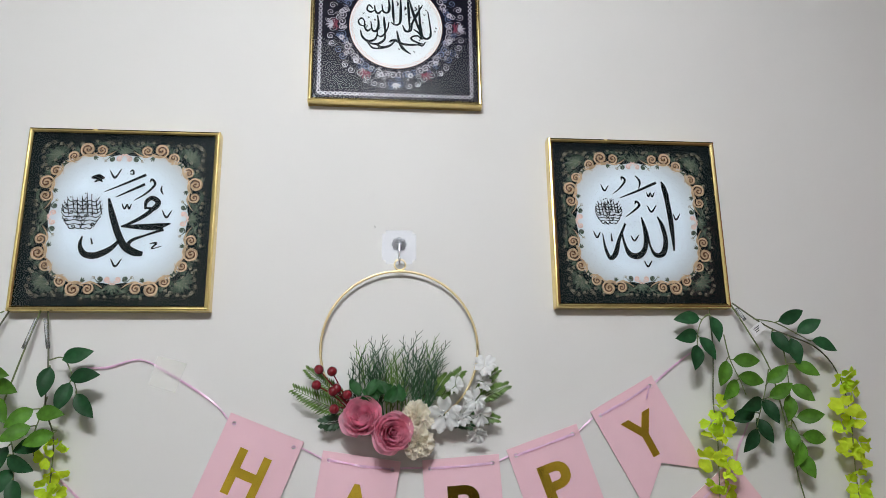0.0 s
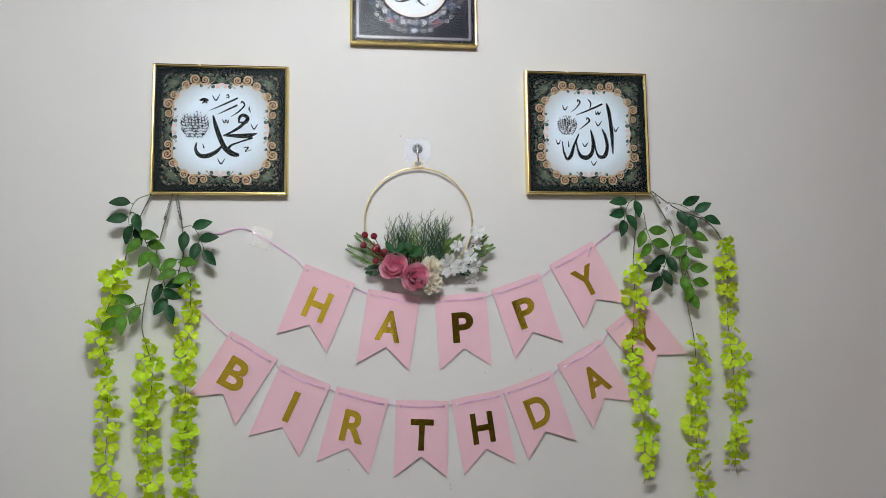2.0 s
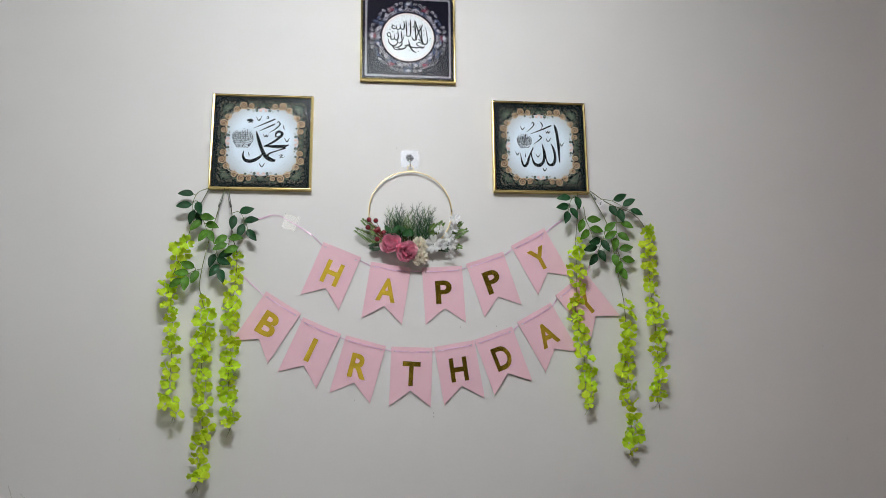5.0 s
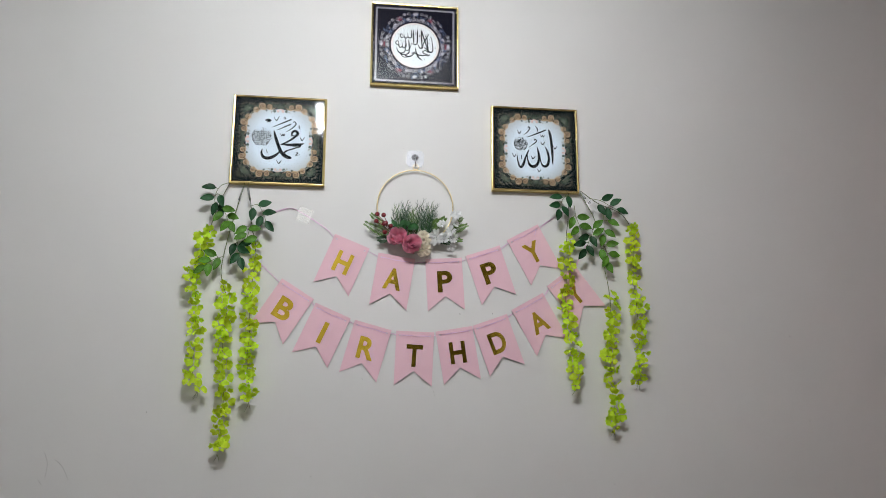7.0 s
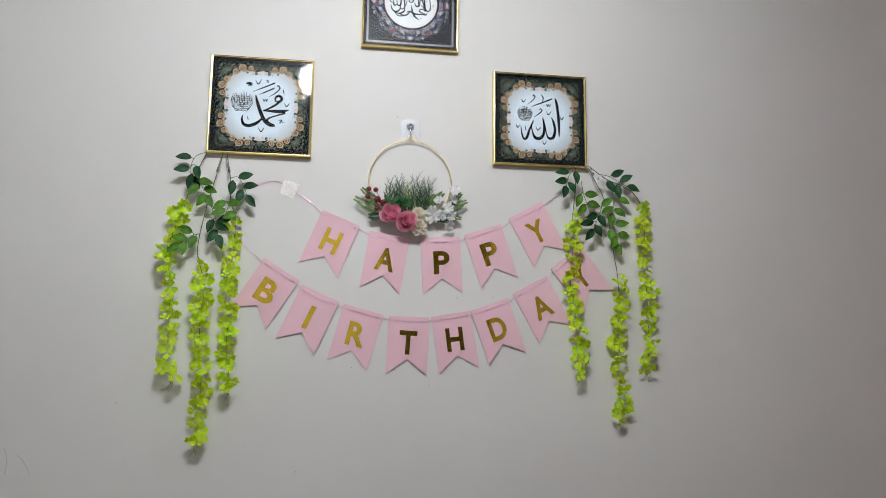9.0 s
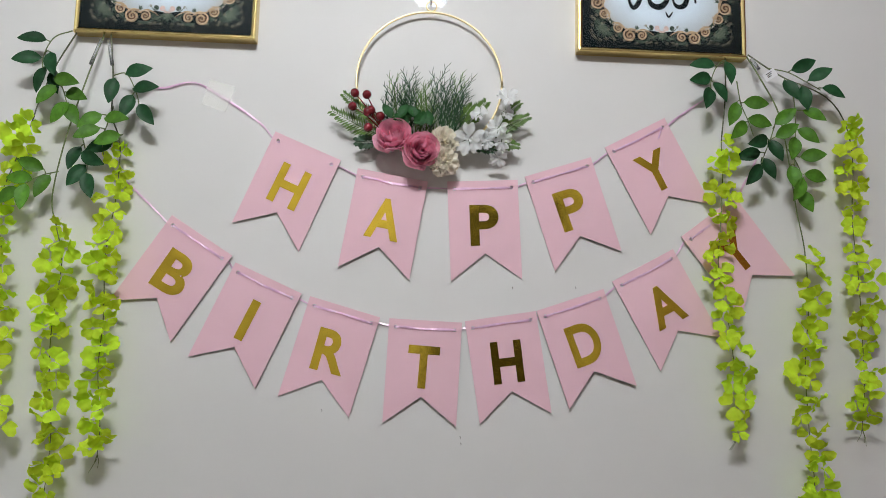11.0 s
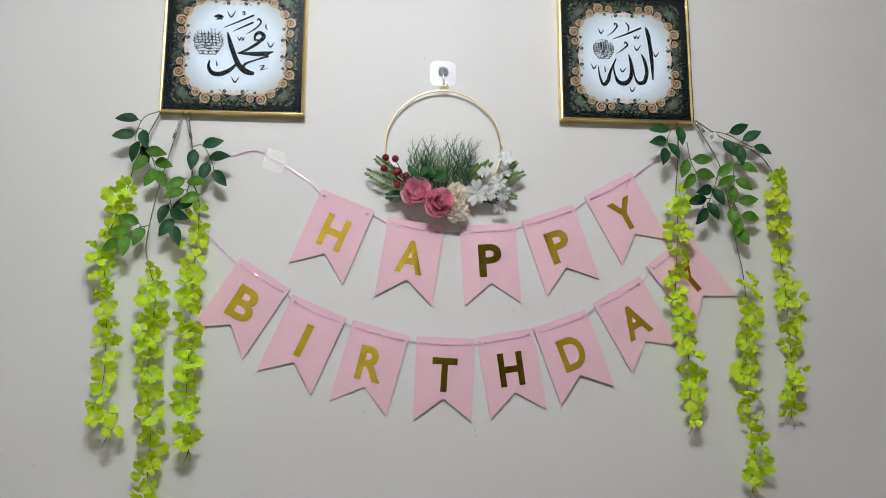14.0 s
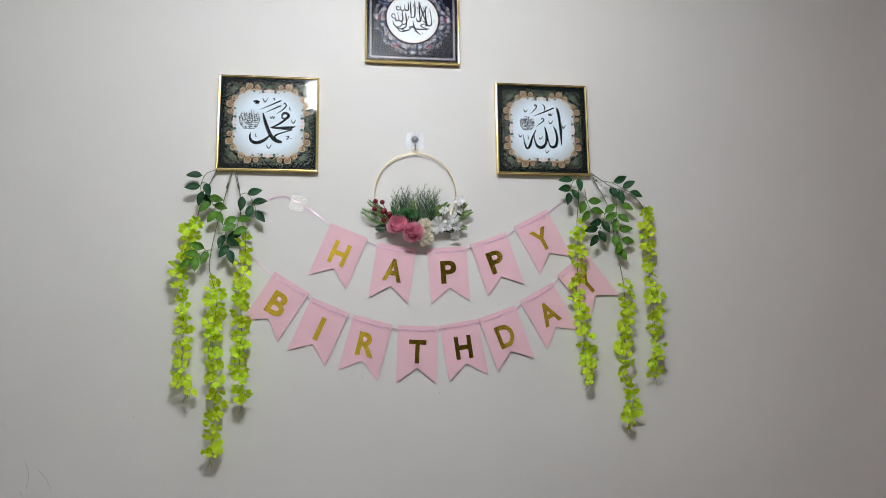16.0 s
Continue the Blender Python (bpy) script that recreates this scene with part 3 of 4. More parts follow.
ROUND_PEN = [
    "0.143,0.154,0.0080 0.150,0.007,0.0174 0.166,-0.067,0.0160 0.200,-0.076,0.0147 0.216,-0.033,0.0120 0.198,0.113,0.0067",
    "0.080,0.196,0.0080 0.109,0.087,0.0174 0.163,-0.076,0.0080",
    "0.166,0.156,0.0067 0.123,0.073,0.0160 0.077,-0.027,0.0067",
    "0.072,0.204,0.0080 0.079,0.100,0.0174 0.083,-0.009,0.0080",
    "0.027,0.207,0.0080 0.029,0.100,0.0174 0.023,0.023,0.0147 -0.008,0.009,0.0093 -0.031,0.027,0.0067",
    "-0.024,0.200,0.0080 -0.019,0.100,0.0174 -0.013,0.017,0.0080",
    "0.040,0.009,0.0067 0.059,-0.031,0.0147 0.089,-0.027,0.0134 0.099,0.009,0.0067 0.080,0.027,0.0093",
    "0.109,-0.017,0.0080 0.147,-0.047,0.0147 0.163,-0.087,0.0080",
    "-0.048,0.191,0.0080 -0.041,0.127,0.0160 -0.053,0.093,0.0147 -0.080,0.100,0.0120 -0.089,0.151,0.0067",
    "-0.089,0.107,0.0080 -0.109,0.084,0.0147 -0.128,0.100,0.0120 -0.134,0.140,0.0067",
    "-0.134,0.103,0.0080 -0.160,0.092,0.0134 -0.180,0.111,0.0120 -0.168,0.140,0.0107 -0.144,0.116,0.0067",
    "-0.076,0.063,0.0080 -0.071,0.007,0.0160 -0.067,-0.055,0.0080",
    "-0.115,0.071,0.0080 -0.108,0.000,0.0160 -0.123,-0.039,0.0160 -0.147,-0.031,0.0120 -0.156,0.027,0.0067",
    "-0.155,-0.023,0.0080 -0.175,-0.039,0.0147 -0.192,-0.020,0.0120 -0.195,0.020,0.0067",
    "-0.192,-0.009,0.0067 -0.222,0.001,0.0120 -0.232,0.027,0.0107 -0.211,0.047,0.0107 -0.190,0.017,0.0067",
    "-0.219,-0.033,0.0067 -0.208,-0.080,0.0134 -0.174,-0.108,0.0160 -0.131,-0.097,0.0147 -0.115,-0.053,0.0093 -0.121,-0.020,0.0067",
    "-0.115,-0.067,0.0067 -0.093,-0.076,0.0120 -0.072,-0.057,0.0120 -0.051,-0.013,0.0093 -0.044,0.027,0.0067",
    "-0.067,-0.047,0.0067 -0.072,-0.095,0.0147 -0.115,-0.127,0.0160 -0.168,-0.119,0.0107 -0.198,-0.087,0.0067",
    "0.004,-0.031,0.0080 0.019,-0.100,0.0174 0.045,-0.154,0.0187 0.091,-0.188,0.0067",
    "0.163,-0.116,0.0067 0.109,-0.097,0.0134 0.093,-0.076,0.0107 0.130,-0.060,0.0120 0.158,-0.084,0.0067",
    "0.166,-0.113,0.0080 0.109,-0.124,0.0147 0.043,-0.121,0.0160 -0.011,-0.097,0.0134 -0.040,-0.111,0.0120",
    "0.003,-0.087,0.0067 -0.037,-0.135,0.0147 -0.088,-0.148,0.0160 -0.131,-0.124,0.0067",
    "-0.184,-0.100,0.0067 -0.144,-0.154,0.0120 -0.077,-0.154,0.0093 -0.051,-0.134,0.0067",
    "0.183,-0.100,0.0053 0.163,-0.127,0.0120 0.136,-0.124,0.0067",
    "0.053,0.140,0.0067 0.061,0.127,0.0107 0.051,0.113,0.0053",
    "0.003,0.174,0.0053 0.013,0.154,0.0093 0.003,0.140,0.0053",
    "0.116,0.140,0.0053 0.128,0.124,0.0093 0.115,0.111,0.0053",
]


def round_print(at, w, h):
    pic, pw, ph = framed_picture(at, w, h, "square gold-framed navy print with a white calligraphy roundel")
    size = (pw + ph) / 2
    part("print", box(bmesh.new(), -pw / 2, pw / 2, -0.0115, -0.0102, -ph / 2, ph / 2), NAVY, pic, "navy printed ground")
    chain = bmesh.new()
    a = 0.465 * size
    n = 32
    for side in range(4):
        for k in range(n):
            t = -a + 2 * a * (k + 0.5) / n
            for f in (1, -1):
                pts = [(t - a / n, -f * 0.006 * size, 0.0010), (t, f * 0.011 * size, 0.0016), (t + a / n, -f * 0.006 * size, 0.0009)]
                c, sn = math.cos(side * math.pi / 2), math.sin(side * math.pi / 2)
                stroke(chain, [(x * c - (z + a) * sn, x * sn + (z + a) * c, wd) for x, z, wd in pts], -0.0119 - 0.00003 * (f > 0), 3)
    part("chain_border", chain, LILAC, pic, "pale lilac chain border")
    fil = bmesh.new()
    for k in range(24):
        q = k * math.pi / 12
        for f in (1, -1):
            base = 0.335 * size
            ang = q + f * 0.06
            curl(fil, base * math.cos(ang), base * math.sin(ang), 0.026 * size, q + f * 1.6, 1.3, 0.0016, f, k % 3 == 1, -0.00002 * k, 0.02 * size)
            base = (0.39 + 0.02 * (k % 2)) * size
            curl(fil, base * math.cos(ang), base * math.sin(ang), 0.024 * size, q + f * 2.4, 1.3, 0.0012, -f, (k % 4 == 2), -0.0005 - 0.00002 * k, 0.02 * size)
    for k in range(48):
        q = (k + 0.5) * math.pi / 24
        base = (0.312 + 0.055 * (k % 3)) * size
        curl(fil, base * math.cos(q), base * math.sin(q), 0.013 * size, q * 3, 1.2, 0.0009, 1 if k % 2 else -1, k % 5 == 0, -0.0017 - 0.00001 * k, 0.015 * size)
    for k in range(36):
        q = (k + 0.25) * math.pi / 18
        base = (0.325 + 0.035 * (k % 2)) * size
        curl(fil, base * math.cos(q), base * math.sin(q), 0.019 * size, q * 2 + 1.0, 1.35, 0.0011, -1 if k % 2 else 1, k % 4 == 3, -0.0022 - 0.00001 * k, 0.018 * size)
    for k in range(12):
        q = (k + 0.5) * math.pi / 6
        cx, cz = 0.345 * size * math.cos(q), 0.345 * size * math.sin(q)
        for j in range(6):
            b = j * math.pi / 3
            blob(fil, cx + 0.012 * size * math.cos(b), cz + 0.012 * size * math.sin(b), 0.0019, 0.0019, -0.0011 - 0.00002 * j, 8)
    for k in range(6):
        q = k * math.pi / 3
        cx, cz = 0.395 * size * math.cos(q), 0.395 * size * math.sin(q)
        sprig(fil, cx - 0.03 * size * math.cos(q), cz - 0.03 * size * math.sin(q), q, 0.062 * size, 0.0017, 2, -0.0014, 9)
    for k in range(4):
        q = k * math.pi / 2 + math.pi / 2
        cx, cz = 0.385 * size * math.cos(q), 0.385 * size * math.sin(q)
        sprig(fil, cx, cz, q, 0.05 * size, 0.0030, 0, -0.0016, 5)
    bmesh.ops.translate(fil, verts=fil.verts, vec=(0, -0.0119, 0))
    part("filigree", fil, [LILAC, BLUE_PRINT, RED_PRINT], pic, "lilac, blue and red filigree wreath")
    disc = bmesh.new()
    blob(disc, 0, 0, 0.287 * size, 0.287 * size, -0.0126, 64)
    part("roundel", disc, DISC, pic, "white roundel")
    rim = bmesh.new()
    for ph0 in (0, 1):
        loop = []
        for k in range(97):
            b = k * 2 * math.pi / 96
            r = (0.272 + 0.007 * (1 if ph0 else -1) * math.sin(18 * b)) * size
            loop.append((r * math.cos(b), r * math.sin(b), 0.0007))
        stroke(rim, loop, -0.0134 - 0.0002 * ph0, 1)
    loop = [(0.287 * size * math.cos(k * math.pi / 48), 0.287 * size * math.sin(k * math.pi / 48), 0.0009) for k in range(97)]
    stroke(rim, loop, -0.0138, 1)
    part("roundel_rim", rim, BLUSH, pic, "pinkish twisted rim")
    u = size
    rng = random.Random(11)
    ink = pen(ROUND_PEN, size, 0.0)
    for k in range(34):
        q, d = rng.uniform(0, 6.28), rng.uniform(0.10, 0.245) * u
        x, z = d * math.cos(q), d * math.sin(q)
        stroke(ink, [(x, z + 0.002, 0.0006), (x + 0.001, z - 0.0012, 0.0015), (x + 0.003, z + 0.0018, 0.0005)], -0.0011 - 0.00002 * k, 3)
    bmesh.ops.translate(ink, verts=ink.verts, vec=(0, -0.0146, 0))
    part("calligraphy", ink, INK, pic, "dense black calligraphy")
    pane(pic, pw, ph)


round_print((0.0484, 0, 2.2421), 0.2855, 0.2855)


# ---- birthday bunting ----
FW, FS, FN = 0.1145, 0.1612, 0.1182          # pennant width, side length and notch depth


def pennant_mesh():
    bm = bmesh.new()
    w = FW / 2
    rim = [(-w, 0), (w, 0), (w, -FS), (0, -FN), (-w, -FS)]
    hole = [(-w + 0.011, -0.0125), (w - 0.011, -0.0125)]
    front = [[bm.verts.new((x, y, z)) for x, z in rim] for y in (-0.0020, 0.0)]
    rings = [[[bm.verts.new((hx + 0.0032 * math.cos(k * math.pi / 6), y, hz + 0.0032 * math.sin(k * math.pi / 6))) for k in range(12)] for hx, hz in hole] for y in (-0.0020, 0.0)]
    for layer in (0, 1):
        edges = []
        for loop in (front[layer], *rings[layer]):
            for a, b in zip(loop, loop[1:] + loop[:1]):
                edges.append(bm.edges.get((a, b)) or bm.edges.new((a, b)))
        bmesh.ops.triangle_fill(bm, use_beauty=True, edges=edges)
    for loop0, loop1 in zip((front[0], *rings[0]), (front[1], *rings[1])):
        for k in range(len(loop0)):
            f = bm.faces.new((loop0[k], loop0[(k + 1) % len(loop0)], loop1[(k + 1) % len(loop0)], loop1[k]))
            f.material_index = 1
    bmesh.ops.recalc_face_normals(bm, faces=bm.faces)
    return bm


LETTER_WIDTH = {"H": 0.049, "A": 0.055, "P": 0.0466, "Y": 0.053, "B": 0.051, "I": 0.0138, "R": 0.051, "T": 0.0494, "D": 0.050}


def letter_mesh(ch):
    cu = bpy.data.curves.new("letter", "FONT")
    cu.body, cu.size, cu.align_x, cu.extrude, cu.resolution_u = ch, 0.082, "CENTER", 0.00015, 6
    cu.offset = 0.0024
    ob = new("letter", cu)
    bpy.context.view_layer.update()
    me = bpy.data.meshes.new_from_object(ob.evaluated_get(bpy.context.evaluated_depsgraph_get()))
    bpy.data.objects.remove(ob)
    xs = [v.co.x for v in me.vertices]
    ys = [v.co.y for v in me.vertices]
    cx, cy = (min(xs) + max(xs)) / 2, (min(ys) + max(ys)) / 2
    k, kx = 0.0660 / (max(ys) - min(ys)), LETTER_WIDTH[ch] / (max(xs) - min(xs))
    for v in me.vertices:
        v.co = ((v.co.x - cx) * kx, -v.co.z - 0.0024, (v.co.y - cy) * k)
    me.materials.clear()
    me.materials.append(FOIL)
    return me


def ribbon(pts, width=0.0034, twist=0.4, seed=0):
    """A flat shiny ribbon through 3D points that turns a little on its way."""
    bm, rng = bmesh.new(), random.Random(seed)
    line = smooth_line(pts, 5)
    ph = rng.uniform(0, 6)
    pairs = []
    for i, q in enumerate(line):
        q = Vector(q)
        d = Vector(line[min(i + 1, len(line) - 1)]) - Vector(line[max(i - 1, 0)])
        side = d.cross(Vector((0, 1, 0))).normalized()
        a = -0.55 + twist * math.sin(ph + i * 0.55)
        off = (side * math.cos(a) + Vector((0, -1, 0)) * math.sin(a) * 0.4) * width / 2
        pairs.append((bm.verts.new(q + off), bm.verts.new(q - off)))
    for (a, b), (c, e) in zip(pairs, pairs[1:]):
        bm.faces.new((a, b, e, c))
    geom = bmesh.ops.solidify(bm, geom=bm.faces[:], thickness=0.0003)
    return bm


PENNANT = pennant_mesh()
PENNANT_DATA = bpy.data.meshes.new("pennant")
PENNANT.to_mesh(PENNANT_DATA)
PENNANT_DATA.materials.append(PINK)
PENNANT_DATA.materials.append(CARD_EDGE)


def bunting(word, flags, before, after, behind, label, tail=False):
    """flags: middle of the top edge (x, z) and lean in degrees, one for each letter."""
    x0, z0 = flags[len(flags) // 2][:2]
    root = thing("bunting_banner", (x0, 0, z0), label, "banner", "birthday banners")
    path = [[(x - x0, -0.003, z - z0) for x, z in before]]
    for k, (ch, (x, z, lean)) in enumerate(zip(word, flags)):
        rng = random.Random(k * 7 + len(word))
        y = -0.0042 - 0.0010 * (k % 2)
        flag = new("pennant", PENNANT_DATA)
        flag.parent = root
        m = pose(x - x0, y, z - z0) @ Matrix.Rotation(-radians(lean), 4, "Y") @ pose(0, 0, 0, rng.uniform(0.2, 1.2), 0, rng.uniform(-0.5, 0.5))
        flag.matrix_local = m
        letter = new("letter", letter_mesh(ch))
        letter.parent = flag
        letter["label"] = "mirror-gold foil letter " + ch
        letter.location = (0, 0, -0.0725)
        letter.rotation_euler = (0, radians(rng.uniform(-2, 2)), 0)
        holes = [m @ Vector((sx * (FW / 2 - 0.011), 0, -0.0125)) for sx in (-1, 1)]
        out = Vector((0, 0.002 if k in behind else -0.0034, 0))
        path[-1] += [tuple(holes[0] + Vector((-0.006, 0.0015, 0.001))), tuple(holes[0])]
        part("ribbon", ribbon(path[-1], seed=k), RIBBON, root, "shiny pink ribbon")
        mid = (holes[0] + holes[1]) / 2 + out + Vector((0, 0, rng.uniform(-0.002, 0.001)))
        lift = Vector((0, -0.0027, 0)) if k not in behind else Vector((0, 0.001, 0))
        part("ribbon", ribbon([tuple(holes[0] + lift), tuple(holes[0] * 0.8 + holes[1] * 0.2 + out), tuple(mid), tuple(holes[0] * 0.2 + holes[1] * 0.8 + out), tuple(holes[1] + lift)], 0.0038, seed=k + 20), RIBBON, root, "shiny pink ribbon")
        path.append([tuple(holes[1]), tuple(holes[1] + Vector((0.006, 0.0015, 0.001)))])
    if tail:
        e = holes[1] + Vector((0, -0.003, 0))
        part("ribbon", ribbon([tuple(e), tuple(e + Vector((-0.004, -0.002, -0.008))), tuple(e + Vector((-0.008, -0.001, -0.020)))], 0.0026, seed=5), RIBBON, root, "loose ribbon tail")
    path[-1] += [(x - x0, -0.003, z - z0) for x, z in after]
    part("ribbon", ribbon(path[-1], seed=99), RIBBON, root, "shiny pink ribbon")
    return root


def flags(*edges):
    """Top-left and top-right corners to middle and lean."""
    return [((a + c) / 2, (b + d) / 2, math.degrees(math.atan2(d - b, c - a))) for a, b, c, d in edges]


bunting("HAPPY", flags((-0.1893, 1.6109, -0.0832, 1.5679), (-0.0556, 1.5556, 0.0575, 1.5376), (0.0885, 1.5392, 0.2028, 1.5462), (0.2142, 1.5518, 0.3227, 1.5882), (0.3462, 1.6057, 0.4470, 1.6600)),
        [(-0.3983, 1.6766), (-0.3681, 1.6767), (-0.3249, 1.6880), (-0.2825, 1.6682), (-0.2169, 1.6265)], [(0.4679, 1.6609), (0.5067, 1.6889), (0.5359, 1.7059)], (0,),
        "pink card pennants on a shiny ribbon spelling HAPPY", True)
bunting("BIRTHDAY", flags((-0.3425, 1.4699, -0.2457, 1.4087), (-0.2399, 1.3983, -0.1350, 1.3523), (-0.1220, 1.3489, -0.0116, 1.3184), (0.0028, 1.3175, 0.1172, 1.3135), (0.1216, 1.3159, 0.2346, 1.3349), (0.2353, 1.3350, 0.3433, 1.3730), (0.3580, 1.3855, 0.4581, 1.4411), (0.4725, 1.4623, 0.5619, 1.5307)),
        [(-0.4226, 1.5255), (-0.4023, 1.5075), (-0.3667, 1.4746)], [(0.5774, 1.5477), (0.5917, 1.5726), (0.6031, 1.5974)], (),
        "pink card pennants on a shiny ribbon spelling BIRTHDAY")

# clear tape over the ribbon's end
bm = bmesh.new()
v = [bm.verts.new((x, y, z)) for y in (-0.0058, -0.0053) for x, z in ((-0.3085, 1.6510), (-0.2702, 1.6392), (-0.2565, 1.6814), (-0.2988, 1.6932))]
for f in ((0, 1, 2, 3), (7, 6, 5, 4), (0, 4, 5, 1), (1, 5, 6, 2), (2, 6, 7, 3), (3, 7, 4, 0)):
    bm.faces.new([v[i] for i in f])
tagged(part("sticky_tape", bm, TAPE), "strip of clear tape holding the ribbon end", "tape").visible_shadow = False


# ---- flower hoop ----
def petal(bm, m, R, H, half, curl_out, ruffle, rng, nu=7, nv=5, notch=0.0, cup=(0.7, 1.1)):
    """A cupped petal round the axis -y: opens from the middle to a curled rim."""
    grid = []
    ph = rng.uniform(0, 6.28)
    for j in range(nv):
        v = j / (nv - 1)
        row = []
        for i in range(nu):
            u = i / (nu - 1) * 2 - 1
            taper = math.sqrt(max(1 - (abs(u) * (0.25 + 0.75 * v)) ** 3, 0.02))
            vv = v * (1 - 0.22 * abs(u) ** 2.5 - notch * math.exp(-(u / 0.25) ** 2))
            a = half * u * (0.55 + 0.45 * math.sin(math.pi * (0.15 + 0.6 * v)))
            rad = R * (0.15 + 0.85 * vv ** cup[0]) + curl_out * vv ** 4
            ax = H * vv ** cup[1] * taper - curl_out * 0.5 * vv ** 5
            wob = ruffle * v * v * math.sin(ph + 5.5 * u + 2 * v)
            row.append(bm.verts.new(m @ Vector((rad * math.cos(a) + wob * 0.5, -ax + wob, rad * math.sin(a)))))
        grid.append(row)
    for r0, r1 in zip(grid, grid[1:]):
        for i in range(nu - 1):
            bm.faces.new((r0[i], r0[i + 1], r1[i + 1], r1[i]))
    return bm


def bloom(name, at, facing, layers, material, parent, label, seed, cup=(0.7, 1.1)):
    """layers: (count, radius, height, half-width, curl, ruffle, notch), from the heart outwards."""
    rng = random.Random(seed)
    turn = Vector((0, -1, 0)).rotation_difference(Vector(facing).normalized()).to_matrix().to_4x4()
    root = new(name)
    root.empty_display_size = 0.01
    root.parent = parent
    root.matrix_local = Matrix.Translation(at) @ turn
    root["label"] = label
    for count, R, Hh, half, co, ruf, notch in layers:
        a0 = rng.uniform(0, 6.28)
        for k in range(count):
            m = Matrix.Rotation(a0 + k * 2 * math.pi / count + rng.uniform(-0.15, 0.15), 4, "Y") @ pose(0, 0, 0, 0, 0, rng.uniform(-5, 5))
            s = rng.uniform(0.9, 1.1)
            bm = petal(bmesh.new(), m, R * s, Hh * rng.uniform(0.92, 1.08), half, co, ruf, rng, 10, 6, notch, cup)
            part("petal", bm, material, root, smooth=True)
    return root


HX, HZ, HR = 0.059, 1.7005, 0.1185
hoop = thing("flower_hoop", (0.0555, 0, 1.7025), "brass hoop wreath with pink roses, white blossoms and red berries", "wreath")
pts = [(HR * math.cos(k * math.pi / 48), -0.012, HR * math.sin(k * math.pi / 48)) for k in range(97)]
part("hoop", tube(bmesh.new(), pts, 0.0019, 8), WIRE, hoop, "thin brass wire hoop", True)
pts = [(0.0085 * math.cos(k * math.pi / 12), -0.012, HR + 0.0105 + 0.0085 * math.sin(k * math.pi / 12)) for k in range(25)]
part("hanging_ring", tube(bmesh.new(), pts, 0.0013, 6), WIRE, hoop, "small brass ring", True)


def frond(a, b, length, material, seed, n=20, y=-0.018):
    """A pinnate fern frond from a to b in the plane, with narrow leaflets on both sides."""
    bm, rng = bmesh.new(), random.Random(seed)
    a, b = Vector((a[0], y, a[1])), Vector((b[0], y - 0.010, b[1]))
    d = (b - a).normalized()
    nrm = Vector((-d.z, 0, d.x))
    tube(bm, [a, a.lerp(b, 0.5) + nrm * 0.002, b], 0.0010, 4, 0.0004)
    for k in range(n):
        t = 0.12 + 0.88 * k / (n - 1)
        p = a.lerp(b, t) + nrm * 0.002 * math.sin(math.pi * t)
        L = length * (1 - 0.55 * abs(t - 0.45) / 0.55) * rng.uniform(0.85, 1.1)
        for f in (1, -1):
            w = 0.0025
            tip = p + (nrm * f * 0.85 + d * 0.62).normalized() * L + Vector((0, rng.uniform(-0.004, 0.004), 0))
            mid = p.lerp(tip, 0.55)
            q = [bm.verts.new(c) for c in (p, mid + d * w, tip, mid - d * w)]
            bm.faces.new(q)
    return bm


def rel(x, z):
    return x - HX, z - HZ


for k, (a, b, L, m) in enumerate((((-0.005, 1.600), (-0.094, 1.640), 0.022, FERN), ((-0.01, 1.62), (-0.077, 1.668), 0.017, FERN), ((-0.015, 1.598), (-0.055, 1.592), 0.018, FERN_DARK),
                                  ((0.115, 1.62), (0.150, 1.664), 0.019, FERN), ((0.165, 1.615), (0.219, 1.643), 0.017, FERN), ((0.150, 1.60), (0.203, 1.594), 0.016, FERN),
                                  ((0.11, 1.625), (0.128, 1.658), 0.015, FERN), ((0.17, 1.63), (0.205, 1.665), 0.014, FERN), ((0.10, 1.60), (0.165, 1.583), 0.014, FERN_DARK), ((0.12, 1.60), (0.175, 1.60), 0.018, FERN_DARK))):
    part("fern_frond", frond(rel(*a), rel(*b), L, m, k), m, hoop, "green plastic fern frond")


def spray(base, top, seed, y):
    """A wiry forked asparagus-like spray."""
    bm, rng = bmesh.new(), random.Random(seed)

    def twig(p, d, length, r, depth):
        bend = Vector((rng.uniform(-0.2, 0.2), rng.uniform(-0.12, 0.12), 0.25))
        mid = p + d * length * 0.5
        end = mid + (d + bend).normalized() * length * 0.5
        tube(bm, [p, mid, end], r, 3, r * 0.6)
        if depth:
            n = 9 if depth == 2 else 5
            for k in range(n):
                t = 0.22 + 0.78 * k / (n - 1)
                q = p.lerp(mid, t * 2) if t < 0.5 else mid.lerp(end, t * 2 - 1)
                f = 1 if k % 2 else -1
                dd = (d * 0.75 + Vector((-d.z, 0, d.x)) * f * rng.uniform(0.35, 0.7) + Vector((0, rng.uniform(-0.45, 0.35), 0.25))).normalized()
                twig(q, dd, length * (0.27 if depth == 2 else 0.42) * rng.uniform(0.75, 1.15), r * 0.65, depth - 1)
    a, b = Vector((base[0], y, base[1])), Vector((top[0], y - 0.008, top[1]))
    twig(a, (b - a).normalized(), (b - a).length * 0.82, 0.0015, 2)
    return bm


